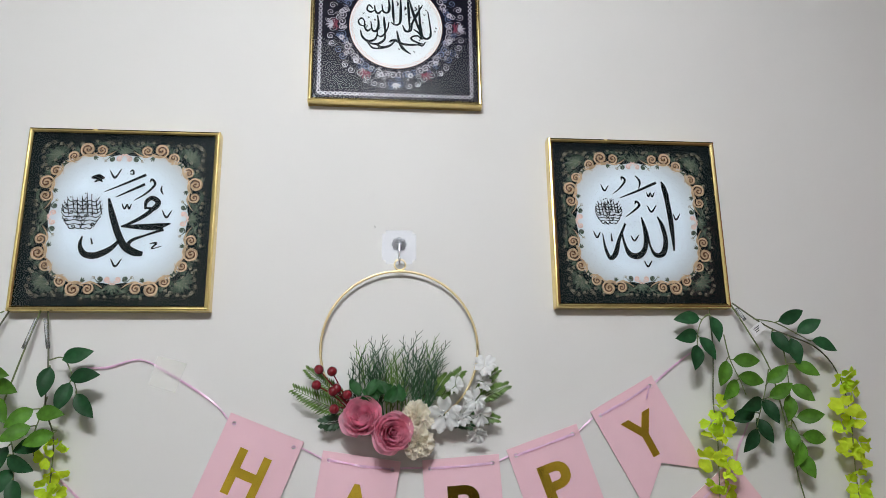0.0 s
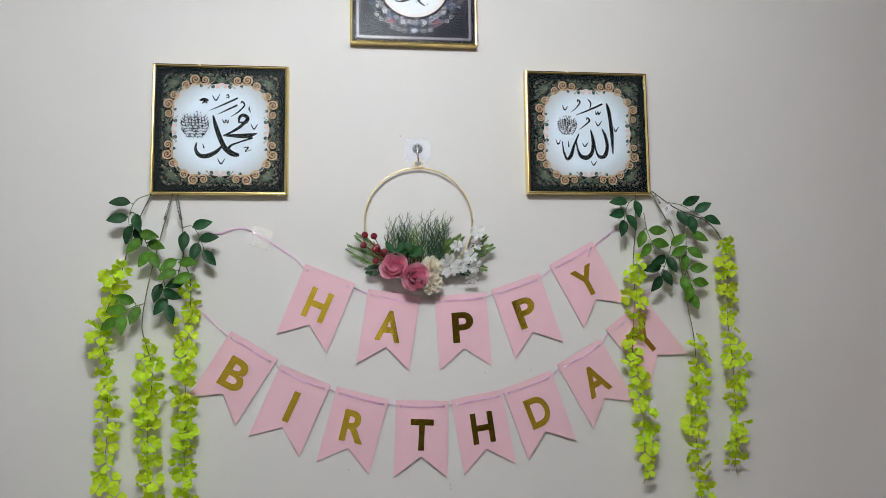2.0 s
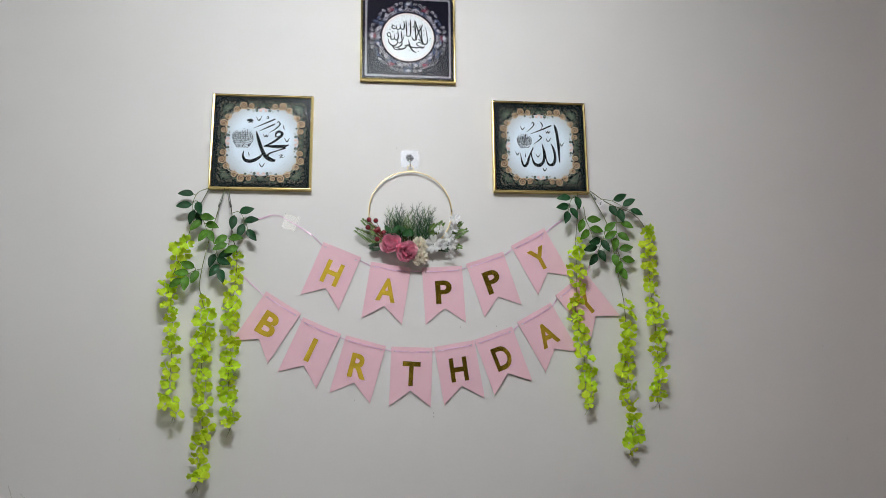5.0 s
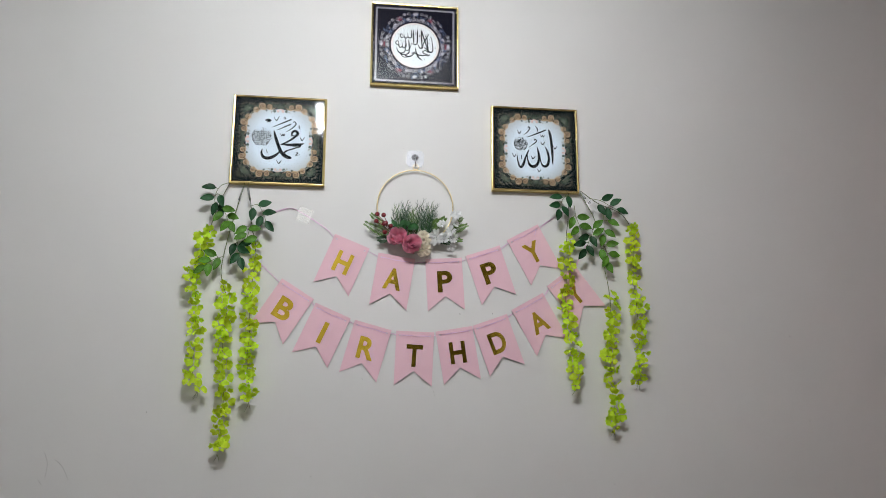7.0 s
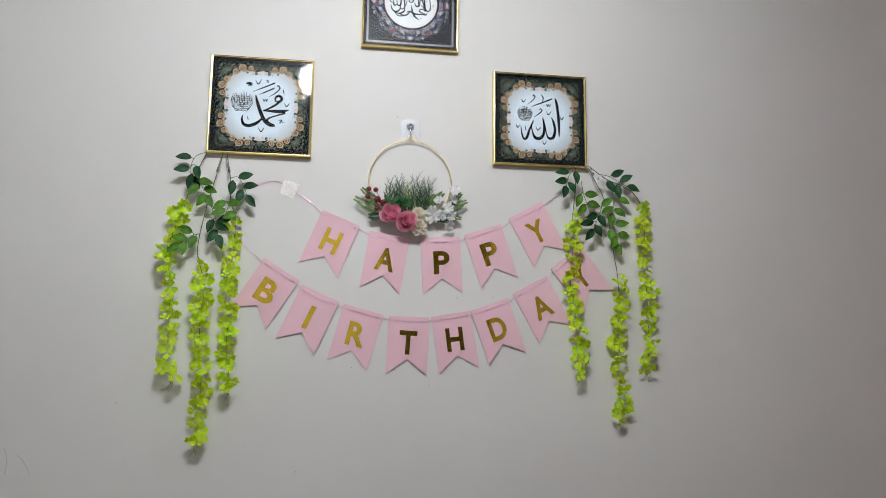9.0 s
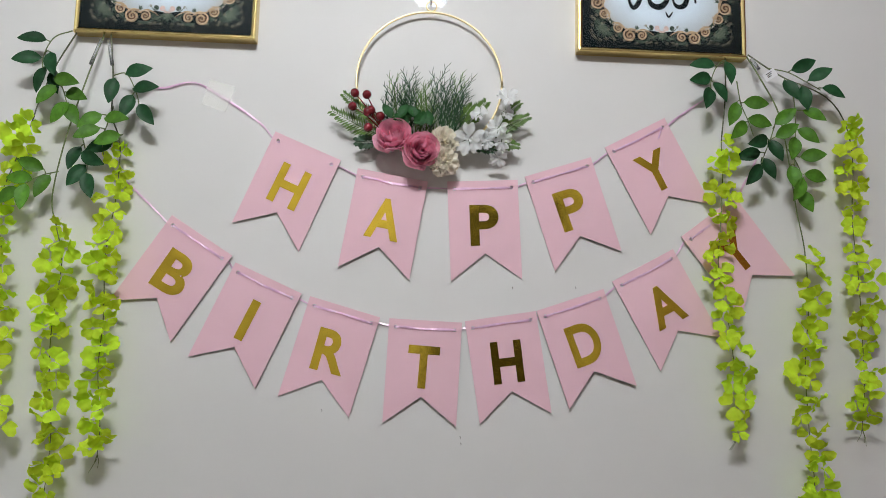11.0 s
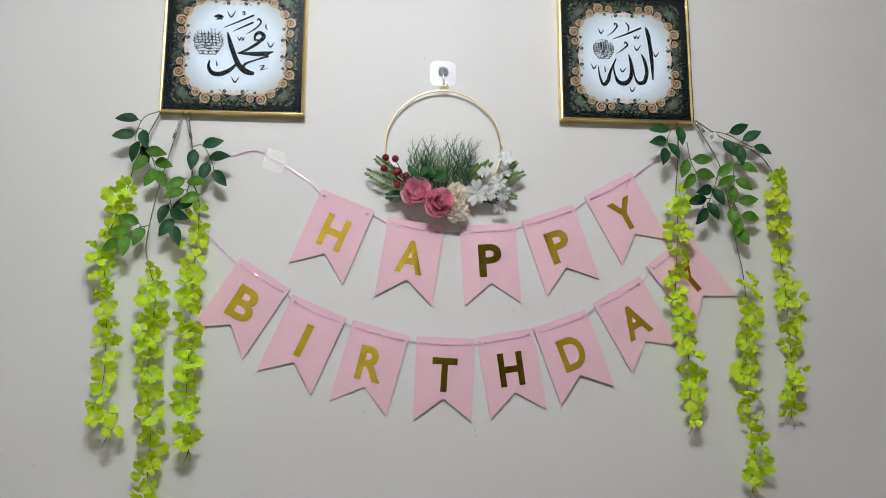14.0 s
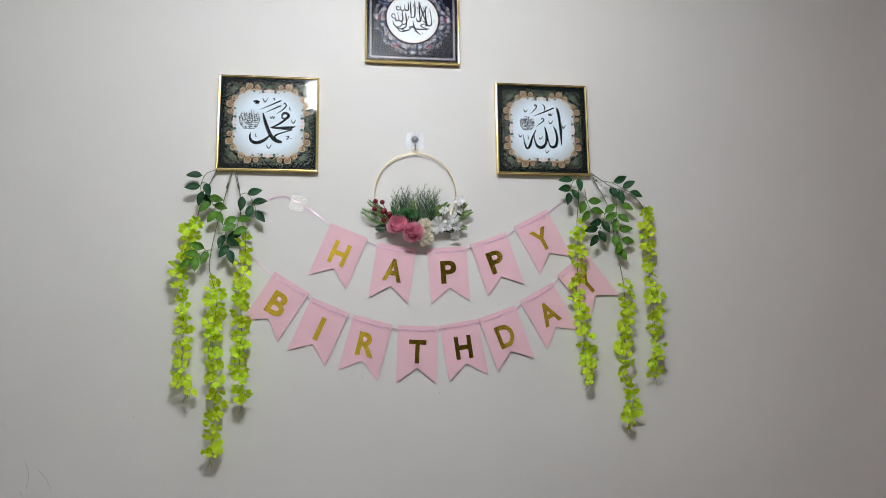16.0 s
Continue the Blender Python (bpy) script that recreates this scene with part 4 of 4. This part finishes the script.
SPRAYS = (((0.010, 1.60), (0.004, 1.708)), ((0.030, 1.60), (0.030, 1.712)), ((0.060, 1.60), (0.074, 1.714)), ((0.090, 1.60), (0.104, 1.714)), ((0.095, 1.60), (0.124, 1.682)),
                            ((0.018, 1.60), (0.016, 1.692)), ((0.045, 1.60), (0.048, 1.690)), ((0.080, 1.60), (0.090, 1.696)), ((0.0, 1.60), (-0.014, 1.668)), ((0.07, 1.60), (0.060, 1.680)), ((0.10, 1.60), (0.112, 1.690)), ((0.02, 1.60), (0.022, 1.668)), ((0.05, 1.60), (0.040, 1.660)), ((0.085, 1.60), (0.078, 1.664)), ((0.10, 1.60), (0.100, 1.660)), ((0.06, 1.60), (0.064, 1.654)),
          ((0.005, 1.60), (-0.006, 1.690)), ((0.035, 1.60), (0.022, 1.700)), ((0.055, 1.60), (0.058, 1.700)), ((0.075, 1.60), (0.084, 1.706)), ((0.092, 1.60), (0.116, 1.702)), ((0.040, 1.60), (0.036, 1.676)), ((0.085, 1.60), (0.096, 1.676)), ((0.030, 1.60), (0.010, 1.676)))
for k, (b, t) in enumerate(SPRAYS):
    part("green_spray", spray(rel(*b), rel(*t), k + 3, -0.016 - 0.004 * (k % 3)), FERN_DARK if k % 3 else FERN_MID, hoop, "wiry green foliage spray")


def leaf_mesh(name, length, width, material, seed, droop=0.10):
    """A pointed oval leaf along +x facing -y, creased at the midrib, with a thickness."""
    bm, rng = bmesh.new(), random.Random(seed)
    n, rows = 8, []
    bend = rng.uniform(-0.06, 0.06)
    for i in range(n + 1):
        t = i / n
        w = width / 2 * (math.sin(math.pi * t ** 0.80) ** 0.85 if 0 < t < 1 else 0.0) + 0.0004
        row = []
        for u in (-1, -0.5, 0, 0.5, 1):
            y = -droop * length * math.sin(math.pi * t * 0.9) * 0.6 - abs(u) * w * 0.28 + 0.0006 * math.sin(7 * t + 2 * u)
            row.append(bm.verts.new((t * length, y, u * w + bend * length * t * t)))
        rows.append(row)
    for r0, r1 in zip(rows, rows[1:]):
        for i in range(4):
            bm.faces.new((r0[i], r0[i + 1], r1[i + 1], r1[i]))
    me = bpy.data.meshes.new(name)
    bm.to_mesh(me)
    bm.free()
    me.materials.append(material)
    me.polygons.foreach_set("use_smooth", [True] * len(me.polygons))
    return me


BROAD = leaf_mesh("leaf", 0.028, 0.015, LEAF_DEEP, 2)
for k, (x, z, a) in enumerate(((0.028, 1.625, 150), (0.030, 1.628, 105), (0.035, 1.622, 40), (0.015, 1.620, 170), (0.045, 1.618, 75), (0.012, 1.630, 60), (0.000, 1.630, 120), (0.022, 1.634, 20), (0.040, 1.632, 130), (0.062, 1.620, 100))):
    ob = new("leaf", BROAD)
    ob.parent = hoop
    ob.matrix_local = Matrix.Translation((x - HX, -0.036 - 0.002 * (k % 3), z - HZ)) @ Matrix.Rotation(-radians(a), 4, "Y") @ pose(0, 0, 0, 12 * (-1) ** k, 0, 14)

ROSE_LAYERS = ((2, 0.0035, 0.0255, 1.9, 0.0005, 0.0008, 0), (3, 0.0065, 0.0270, 1.6, 0.0004, 0.0010, 0.04), (3, 0.0090, 0.0285, 1.6, 0.0003, 0.0012, 0), (4, 0.0115, 0.0300, 1.5, 0.0002, 0.0013, 0.05),
               (4, 0.0140, 0.0310, 1.45, 0.0, 0.0014, 0), (5, 0.0165, 0.0312, 1.3, 0.0, 0.0015, 0.04), (5, 0.0190, 0.0305, 1.25, 0.0, 0.0016, 0), (5, 0.0215, 0.0290, 1.2, 0.0002, 0.0017, 0.04),
               (5, 0.0240, 0.0265, 1.15, 0.0004, 0.0018, 0), (5, 0.0262, 0.0225, 1.1, 0.0010, 0.0020, 0.03), (4, 0.0285, 0.0165, 1.05, 0.0025, 0.0022, 0))
bloom("rose", (0.005 - HX, -0.028, 1.596 - HZ), (-0.18, -1, 0.42), ROSE_LAYERS, ROSE, hoop, "dusty pink full rose", 1, (0.36, 1.6))
bloom("rose", (0.047 - HX, -0.032, 1.578 - HZ), (0.10, -1, -0.02), ROSE_LAYERS, ROSE, hoop, "dusty pink full rose", 2, (0.36, 1.6))
PUFF = ((4, 0.005, 0.021, 1.1, 0.002, 0.0026, 0.12), (7, 0.009, 0.021, 0.85, 0.003, 0.0032, 0.14), (9, 0.013, 0.018, 0.75, 0.004, 0.0036, 0.14), (10, 0.017, 0.014, 0.68, 0.005, 0.0036, 0.14), (10, 0.020, 0.009, 0.64, 0.005, 0.0034, 0.13), (8, 0.022, 0.004, 0.66, 0.003, 0.003, 0.18))
bloom("carnation", (0.084 - HX, -0.026, 1.599 - HZ), (0.05, -1, 0.3), PUFF, CREAM, hoop, "cream ruffled carnation", 3)
bloom("carnation", (0.084 - HX, -0.028, 1.563 - HZ), (0.05, -1, -0.3), PUFF, CREAM, hoop, "cream ruffled carnation", 4)
OPEN = ((2, 0.006, 0.006, 1.2, 0.0, 0.001, 0), (5, 0.019, 0.009, 0.62, 0.005, 0.0025, 0.18))
for k, (x, z, f, sc) in enumerate(((0.124, 1.603, (-0.2, -1, -0.2), 1.15), (0.150, 1.600, (0.6, -1, 0.0), 0.70), (0.184, 1.672, (-0.1, -1, 0.6), 0.80), (0.182, 1.648, (0.6, -1, 0.2), 0.65),
                                   (0.170, 1.622, (-0.5, -1, -0.1), 0.80), (0.175, 1.600, (0.4, -1, -0.5), 0.75), (0.170, 1.574, (0.0, -1, -0.9), 0.70), (0.140, 1.643, (-0.5, -1, 0.5), 0.65))):
    bloom("blossom", (x - HX, -0.030 - 0.003 * (k % 3), z - HZ), f, [(c, R * sc, h2 * sc, hf, co * sc, rf, nt) for c, R, h2, hf, co, rf, nt in OPEN], WHITE_PETAL, hoop, "white open-petalled blossom", 10 + k)

for k, (x, z) in enumerate(((-0.059, 1.667), (-0.040, 1.664), (-0.062, 1.645), (-0.038, 1.636), (-0.018, 1.631), (-0.036, 1.611), (-0.033, 1.640))):
    bm = bmesh.new()
    bmesh.ops.create_uvsphere(bm, u_segments=16, v_segments=10, radius=0.0073)
    for v in bm.verts:
        v.co += v.co.normalized() * 0.0005 * noise.noise(v.co * 150 + Vector((k, 0, 0)))
    ob = part("berry", bm, BERRY, hoop, "glossy dark red berry", True)
    ob.location = (x - HX, -0.040 - 0.003 * (k % 2), z - HZ)
    part("berry_stem", tube(bmesh.new(), smooth_line([(x - HX, -0.038, z - HZ), ((x - 0.022) / 2 - HX + 0.004, -0.036, (z + 1.612) / 2 - HZ + 0.002), (-0.006 - HX, -0.026, 1.602 - HZ)], 4), 0.0009, 4), BERRY, hoop)

# clear stick-on hook
hook = thing("wall_hook", (0.0545, 0, 1.8625), "clear square stick-on pad with a chrome hook", "hook")
bm = box(bmesh.new(), -0.0270, 0.0270, -0.0022, -0.0006, -0.0270, 0.0270)
bmesh.ops.bevel(bm, geom=[e for e in bm.edges if abs(e.verts[0].co.y - e.verts[1].co.y) > 0.001], offset=0.006, segments=4, affect="EDGES")
part("pad", bm, HOOK_PAD, hook, "clear plastic pad").visible_shadow = False
bm = bmesh.new()
for k in range(8):
    a = k * math.pi / 4
    bmesh.ops.create_uvsphere(bm, u_segments=8, v_segments=6, radius=0.0042, matrix=pose(0.0078 * math.cos(a), -0.0030, 0.004 + 0.0078 * math.sin(a)) @ Matrix.Diagonal((1, 0.5, 1, 1)))
bmesh.ops.create_cone(bm, cap_ends=True, segments=20, radius1=0.0085, radius2=0.007, depth=0.003, matrix=pose(0, -0.0040, 0.004, 90))
part("rosette", bm, ROSETTE, hook, "clear scalloped rosette", True)
part("hook_wire", tube(bmesh.new(), smooth_line([(0, -0.006, 0.008), (0, -0.008, -0.008), (0, -0.008, -0.024), (0, -0.012, -0.030), (0, -0.017, -0.027), (0, -0.018, -0.020)], 5), 0.0017, 8), CHROME, hook, "bent chrome wire", True)


# ---- hanging vines ----
def floret_mesh(seed):
    """A papery floret of three or four broad cupped petals."""
    bm, rng = bmesh.new(), random.Random(seed)
    n = 4 if seed % 3 else 3
    for k in range(n):
        m = Matrix.Rotation(k * 2 * math.pi / n + rng.uniform(-0.25, 0.25), 4, "Y") @ pose(0, 0, 0, 0, 0, rng.uniform(-22, 12))
        petal(bm, m, rng.uniform(0.018, 0.023), rng.uniform(0.004, 0.013), 0.85, rng.uniform(0.0, 0.005), 0.0030, rng, 7, 5, 0.14)
    me = bpy.data.meshes.new("floret")
    bm.to_mesh(me)
    bm.free()
    me.materials.append(LIME)
    me.polygons.foreach_set("use_smooth", [True] * len(me.polygons))
    return me


FLORETS = [floret_mesh(k) for k in range(7)]
LEAVES = {"d": [leaf_mesh("leaf", 0.042, 0.0215, LEAF_DARK, k) for k in range(3)], "l": [leaf_mesh("leaf", 0.041, 0.0215, LEAF_LIGHT, k + 5) for k in range(3)]}


def vine(at, stems, starts, twigs, leaves, label, seed):
    """stems: bare upper parts and blossoming lower parts as (x, z) lists; starts: the index where the blossoms begin."""
    x0, z0 = at
    rng = random.Random(seed)
    root = thing("artificial_vine", (x0, 0, z0), label, "vine", "hanging artificial vines")
    lines = []
    for si, (stem, start) in enumerate(zip(stems, starts)):
        pts = [(x - x0, -0.012 if i == 0 else -0.026 + 0.004 * math.sin(i * 1.7 + si), z - z0) for i, (x, z) in enumerate(stem)]
        line = smooth_line(pts, 8)
        top = [p for i, p in enumerate(line) if i <= start * 8]
        part("stem", tube(bmesh.new(), top, 0.0014, 6, 0.0011), STEM_DARK if si != 1 else STEM, root, "thin green plastic stem", True)
        part("stem", tube(bmesh.new(), line[start * 8:], 0.0010, 5, 0.0006), STEM, root, "thin green plastic stem", True)
        lines += top
        lower = [Vector(p) for p in line[start * 8:]]
        dist = 0.0
        run = sum((b - a).length for a, b in zip(lower, lower[1:]))
        count = int(run / 0.0165)
        for k in range(count):
            d = run * (k + 0.3) / count
            acc = 0.0
            for a, b in zip(lower, lower[1:]):
                seg = (b - a).length
                if acc + seg >= d:
                    p = a.lerp(b, (d - acc) / seg)
                    break
                acc += seg
            side = (-1) ** k * rng.uniform(0.003, 0.014)
            out = Vector((side, rng.uniform(-0.018, 0.004), rng.uniform(-0.006, 0.006)))
            ob = new("floret", rng.choice(FLORETS))
            ob.parent = root
            face = Vector((side * 30 + rng.uniform(-0.6, 0.6), -0.8, rng.choice((-1, 1, -1)) * rng.uniform(0.1, 1.3)))
            turn = Vector((0, -1, 0)).rotation_difference(face.normalized()).to_matrix().to_4x4()
            sc = rng.uniform(0.74, 1.04)
            ob.matrix_local = Matrix.Translation(p + out) @ turn @ Matrix.Rotation(rng.uniform(0, 6.28), 4, "Y") @ Matrix.Diagonal((sc, sc, sc, 1))
        tip = lower[-1]
        for k in range(3):
            e = tip + Vector((rng.uniform(-0.012, 0.012), rng.uniform(-0.006, 0.006), -rng.uniform(0.012, 0.028)))
            part("stem", tube(bmesh.new(), [tip, tip.lerp(e, 0.5) + Vector((0.002, 0, 0)), e], 0.0006, 4, 0.0004), STEM, root)
    for tw in twigs:
        line = smooth_line([(x - x0, -0.026 - 0.003 * i, z - z0) for i, (x, z) in enumerate(tw)], 6)
        part("twig", tube(bmesh.new(), line, 0.0011, 5, 0.0007), STEM, root, "thin green plastic twig", True)
        lines += line
    for k, row in enumerate(leaves):
        x, z, a, tone = row.split(",")
        x, z, a = float(x) - x0, float(z) - z0, radians(float(a))
        me = LEAVES[tone][k % 3]
        y = -0.030 - 0.005 * (k % 4)
        d = Vector((math.cos(a), 0, math.sin(a)))
        base = Vector((x, y, z)) - d * 0.0225
        ob = new("leaf", me)
        ob.parent = root
        if tone == "d":
            ob["label"] = "dark green pointed leaf"
        ob.matrix_local = Matrix.Translation(base) @ Matrix.Rotation(-a, 4, "Y") @ pose(0, 0, 0, rng.uniform(-18, 18), 0, rng.uniform(-14, 8))
        near = min((Vector(q) for q in lines), key=lambda q: (q - base).length)
        mid = base.lerp(near, 0.5) - d * (near - base).length * 0.2
        part("leaf_stalk", tube(bmesh.new(), smooth_line([tuple(near), tuple(mid), tuple(base)], 5), 0.0011, 5, 0.0009), STEM, root)
    return root


LEFT_LEAVES = ("-0.5685,1.7369,180,d -0.5704,1.7007,195,d -0.5459,1.6676,250,d -0.5247,1.6899,285,d -0.5246,1.6678,290,d -0.5356,1.6445,230,l -0.5142,1.6165,230,l -0.5003,1.6659,-15,l -0.4881,1.6468,-20,l -0.4929,1.6146,-60,l "
               "-0.4666,1.6047,215,l -0.4664,1.5836,210,l -0.4532,1.5696,200,d -0.3984,1.6926,20,d -0.3821,1.6606,0,d -0.4345,1.6522,260,d -0.4142,1.6322,255,d -0.3828,1.6194,-55,d -0.4211,1.6101,-5,l -0.4371,1.5777,200,l "
               "-0.4875,1.5471,250,d -0.4812,1.5200,235,d -0.4569,1.5040,-70,d -0.4520,1.5444,-30,d -0.5533,1.5385,160,l -0.5674,1.5152,175,l -0.5784,1.4848,215,l -0.5510,1.4820,265,l -0.5318,1.5014,245,l").split()
RIGHT_LEAVES = ("0.5010,1.7453,180,d 0.4926,1.7156,195,d 0.5029,1.6820,250,d 0.5376,1.7247,275,d 0.5311,1.6970,-60,d 0.6712,1.7482,20,d 0.6958,1.7315,25,d 0.7158,1.7010,-20,d 0.6494,1.7046,-65,d 0.6711,1.6919,-80,d "
                "0.5882,1.6785,-5,l 0.5464,1.6575,255,l 0.5984,1.6509,-15,l 0.5556,1.6338,225,l 0.6345,1.6600,40,l 0.6339,1.6343,30,l 0.6891,1.6633,-30,l 0.6750,1.6276,-35,l 0.6794,1.5950,5,l 0.5804,1.6121,200,d "
                "0.5747,1.5972,190,d 0.6177,1.6005,-65,d 0.6441,1.6047,255,l 0.5753,1.5596,230,d 0.6074,1.5717,-65,d 0.6877,1.5624,-10,l 0.6448,1.5561,-80,l 0.6490,1.5373,245,l 0.6688,1.5197,-65,l").split()

vine((-0.4745, 1.7505), [
    [(-0.5099, 1.7583), (-0.5319, 1.6999), (-0.5498, 1.6394), (-0.5567, 1.6041), (-0.5777, 1.5464), (-0.5987, 1.4715), (-0.5841, 1.4059), (-0.5796, 1.3249), (-0.5803, 1.2611), (-0.5810, 1.1971), (-0.5624, 1.1385)],
    [(-0.4665, 1.7586), (-0.4822, 1.6801), (-0.5039, 1.5793), (-0.5175, 1.4884), (-0.5092, 1.4430), (-0.4947, 1.3876), (-0.4992, 1.2934), (-0.4987, 1.2124), (-0.4902, 1.1334), (-0.4907, 1.0399), (-0.4973, 0.9635)],
    [(-0.4564, 1.7586), (-0.4407, 1.6803), (-0.4373, 1.6200), (-0.4239, 1.5748), (-0.4234, 1.4912), (-0.4300, 1.4074), (-0.4263, 1.3095), (-0.4299, 1.2285), (-0.4192, 1.1486), (-0.4179, 1.1070)]],
    (3, 4, 3), [
    [(-0.5099, 1.7553), (-0.5351, 1.7421), (-0.5471, 1.7119), (-0.5460, 1.6847)], [(-0.5349, 1.6898), (-0.5165, 1.6618), (-0.5062, 1.6357), (-0.5000, 1.6115)],
    [(-0.4418, 1.6853), (-0.4216, 1.6885), (-0.4063, 1.6665), (-0.3961, 1.6424)], [(-0.4374, 1.6351), (-0.4433, 1.6059), (-0.4472, 1.5817), (-0.4430, 1.5556)],
    [(-0.4919, 1.6146), (-0.4775, 1.5774), (-0.4682, 1.5473), (-0.4651, 1.5211)], [(-0.5117, 1.5288), (-0.5339, 1.5215), (-0.5521, 1.5103), (-0.5643, 1.4981)]], LEFT_LEAVES, "artificial vine with green leaves and three lime blossom strands", 4)
vine((0.5793, 1.7556), [
    [(0.5498, 1.7634), (0.5439, 1.6961), (0.5333, 1.6167), (0.5338, 1.5801), (0.5311, 1.4907), (0.5255, 1.4021), (0.5385, 1.3147), (0.5466, 1.2280), (0.5497, 1.1492)],
    [(0.5869, 1.7705), (0.6041, 1.7261), (0.6295, 1.6669), (0.6453, 1.5878), (0.6582, 1.5087), (0.6671, 1.4393), (0.6675, 1.3510), (0.6620, 1.2634), (0.6655, 1.1598), (0.6678, 1.0741), (0.6588, 1.0210)],
    [(0.5888, 1.7734), (0.6383, 1.7312), (0.7070, 1.7019), (0.7437, 1.6627), (0.7554, 1.5985), (0.7464, 1.4946), (0.7537, 1.4045), (0.7590, 1.3162), (0.7565, 1.2288), (0.7467, 1.1640)]],
    (2, 5, 3), [
    [(0.5431, 1.7534), (0.5275, 1.7435), (0.5171, 1.7217), (0.5125, 1.6979)], [(0.6136, 1.7459), (0.6479, 1.7391), (0.6774, 1.7225), (0.6991, 1.7088)],
    [(0.5621, 1.7209), (0.5666, 1.6823), (0.5769, 1.6517), (0.5831, 1.6270)], [(0.6560, 1.7214), (0.6577, 1.6720), (0.6554, 1.6295), (0.6503, 1.5800)],
    [(0.6295, 1.6669), (0.6163, 1.6292), (0.6031, 1.5994), (0.5927, 1.5756)], [(0.6450, 1.6096), (0.6601, 1.5800), (0.6624, 1.5563), (0.6588, 1.5364)]], RIGHT_LEAVES, "artificial vine with green leaves, lime blossom strands and a tag", 9)

# clear sleeves and the white tag on the stems
for k, (a, b) in enumerate((((-0.4684, 1.7455), (-0.4783, 1.7022)), ((-0.4563, 1.7455), (-0.4449, 1.7024)), ((0.5919, 1.7636), (0.6009, 1.7438)))):
    ob = tagged(part("clear_sleeve", tube(bmesh.new(), [(a[0], -0.018, a[1]), (b[0], -0.025, b[1])], 0.0028, 10), TUBE, None, "", True), "clear plastic sleeve round a vine stem", "sleeve", "clear stem sleeves")
tag = thing("price_tag", (0.6080, -0.046, 1.7266), "small white tag hanging from the vine stem", "tag")
bm = box(bmesh.new(), -0.0115, 0.0115, -0.0004, 0.0004, -0.0070, 0.0070)
bmesh.ops.rotate(bm, verts=bm.verts, cent=(0, 0, 0), matrix=Matrix.Rotation(radians(-35), 3, "Y"))
part("card", bm, TAG_WHITE, tag)
bm = bmesh.new()
for k in range(3):
    box(bm, -0.006, 0.005 - 0.002 * k, -0.0009, -0.0005, 0.0030 - 0.0028 * k, 0.0040 - 0.0028 * k)
bmesh.ops.rotate(bm, verts=bm.verts, cent=(0, 0, 0), matrix=Matrix.Rotation(radians(-35), 3, "Y"))
part("print_bars", bm, INK, tag, "dark printed bars")

# ---- wear on the wall ----
def scuff(pts, w):
    part("scuff", stroke(bmesh.new(), [(x, z, w) for x, z in pts], -0.0006, 5), GRAPHITE, wall_back, "thin grey pencil scuff")


scuff([(-0.9668, 0.9690), (-0.9564, 0.9384), (-0.9594, 0.9024)], 0.0007)
scuff([(-0.9358, 0.9490), (-0.9151, 0.9288), (-0.8996, 0.8983)], 0.0007)
scuff([(-0.9770, 0.8970), (-0.9666, 0.8818)], 0.0006)
for k, (x, z) in enumerate(((1.2354, 1.0006), (0.6690, 0.8670), (-0.2373, 0.8989), (0.1969, 1.3727), (0.2990, 1.3758), (-0.0976, 1.1753), (0.1179, 1.1380), (0.1190, 1.1280), (1.3192, 1.0515), (-0.7051, 1.0804), (0.0154, 1.8972), (1.2753, 1.3174))):
    scuff([(x, z), (x + 0.0012, z - 0.002), (x + 0.0008, z - 0.004)], 0.0011)
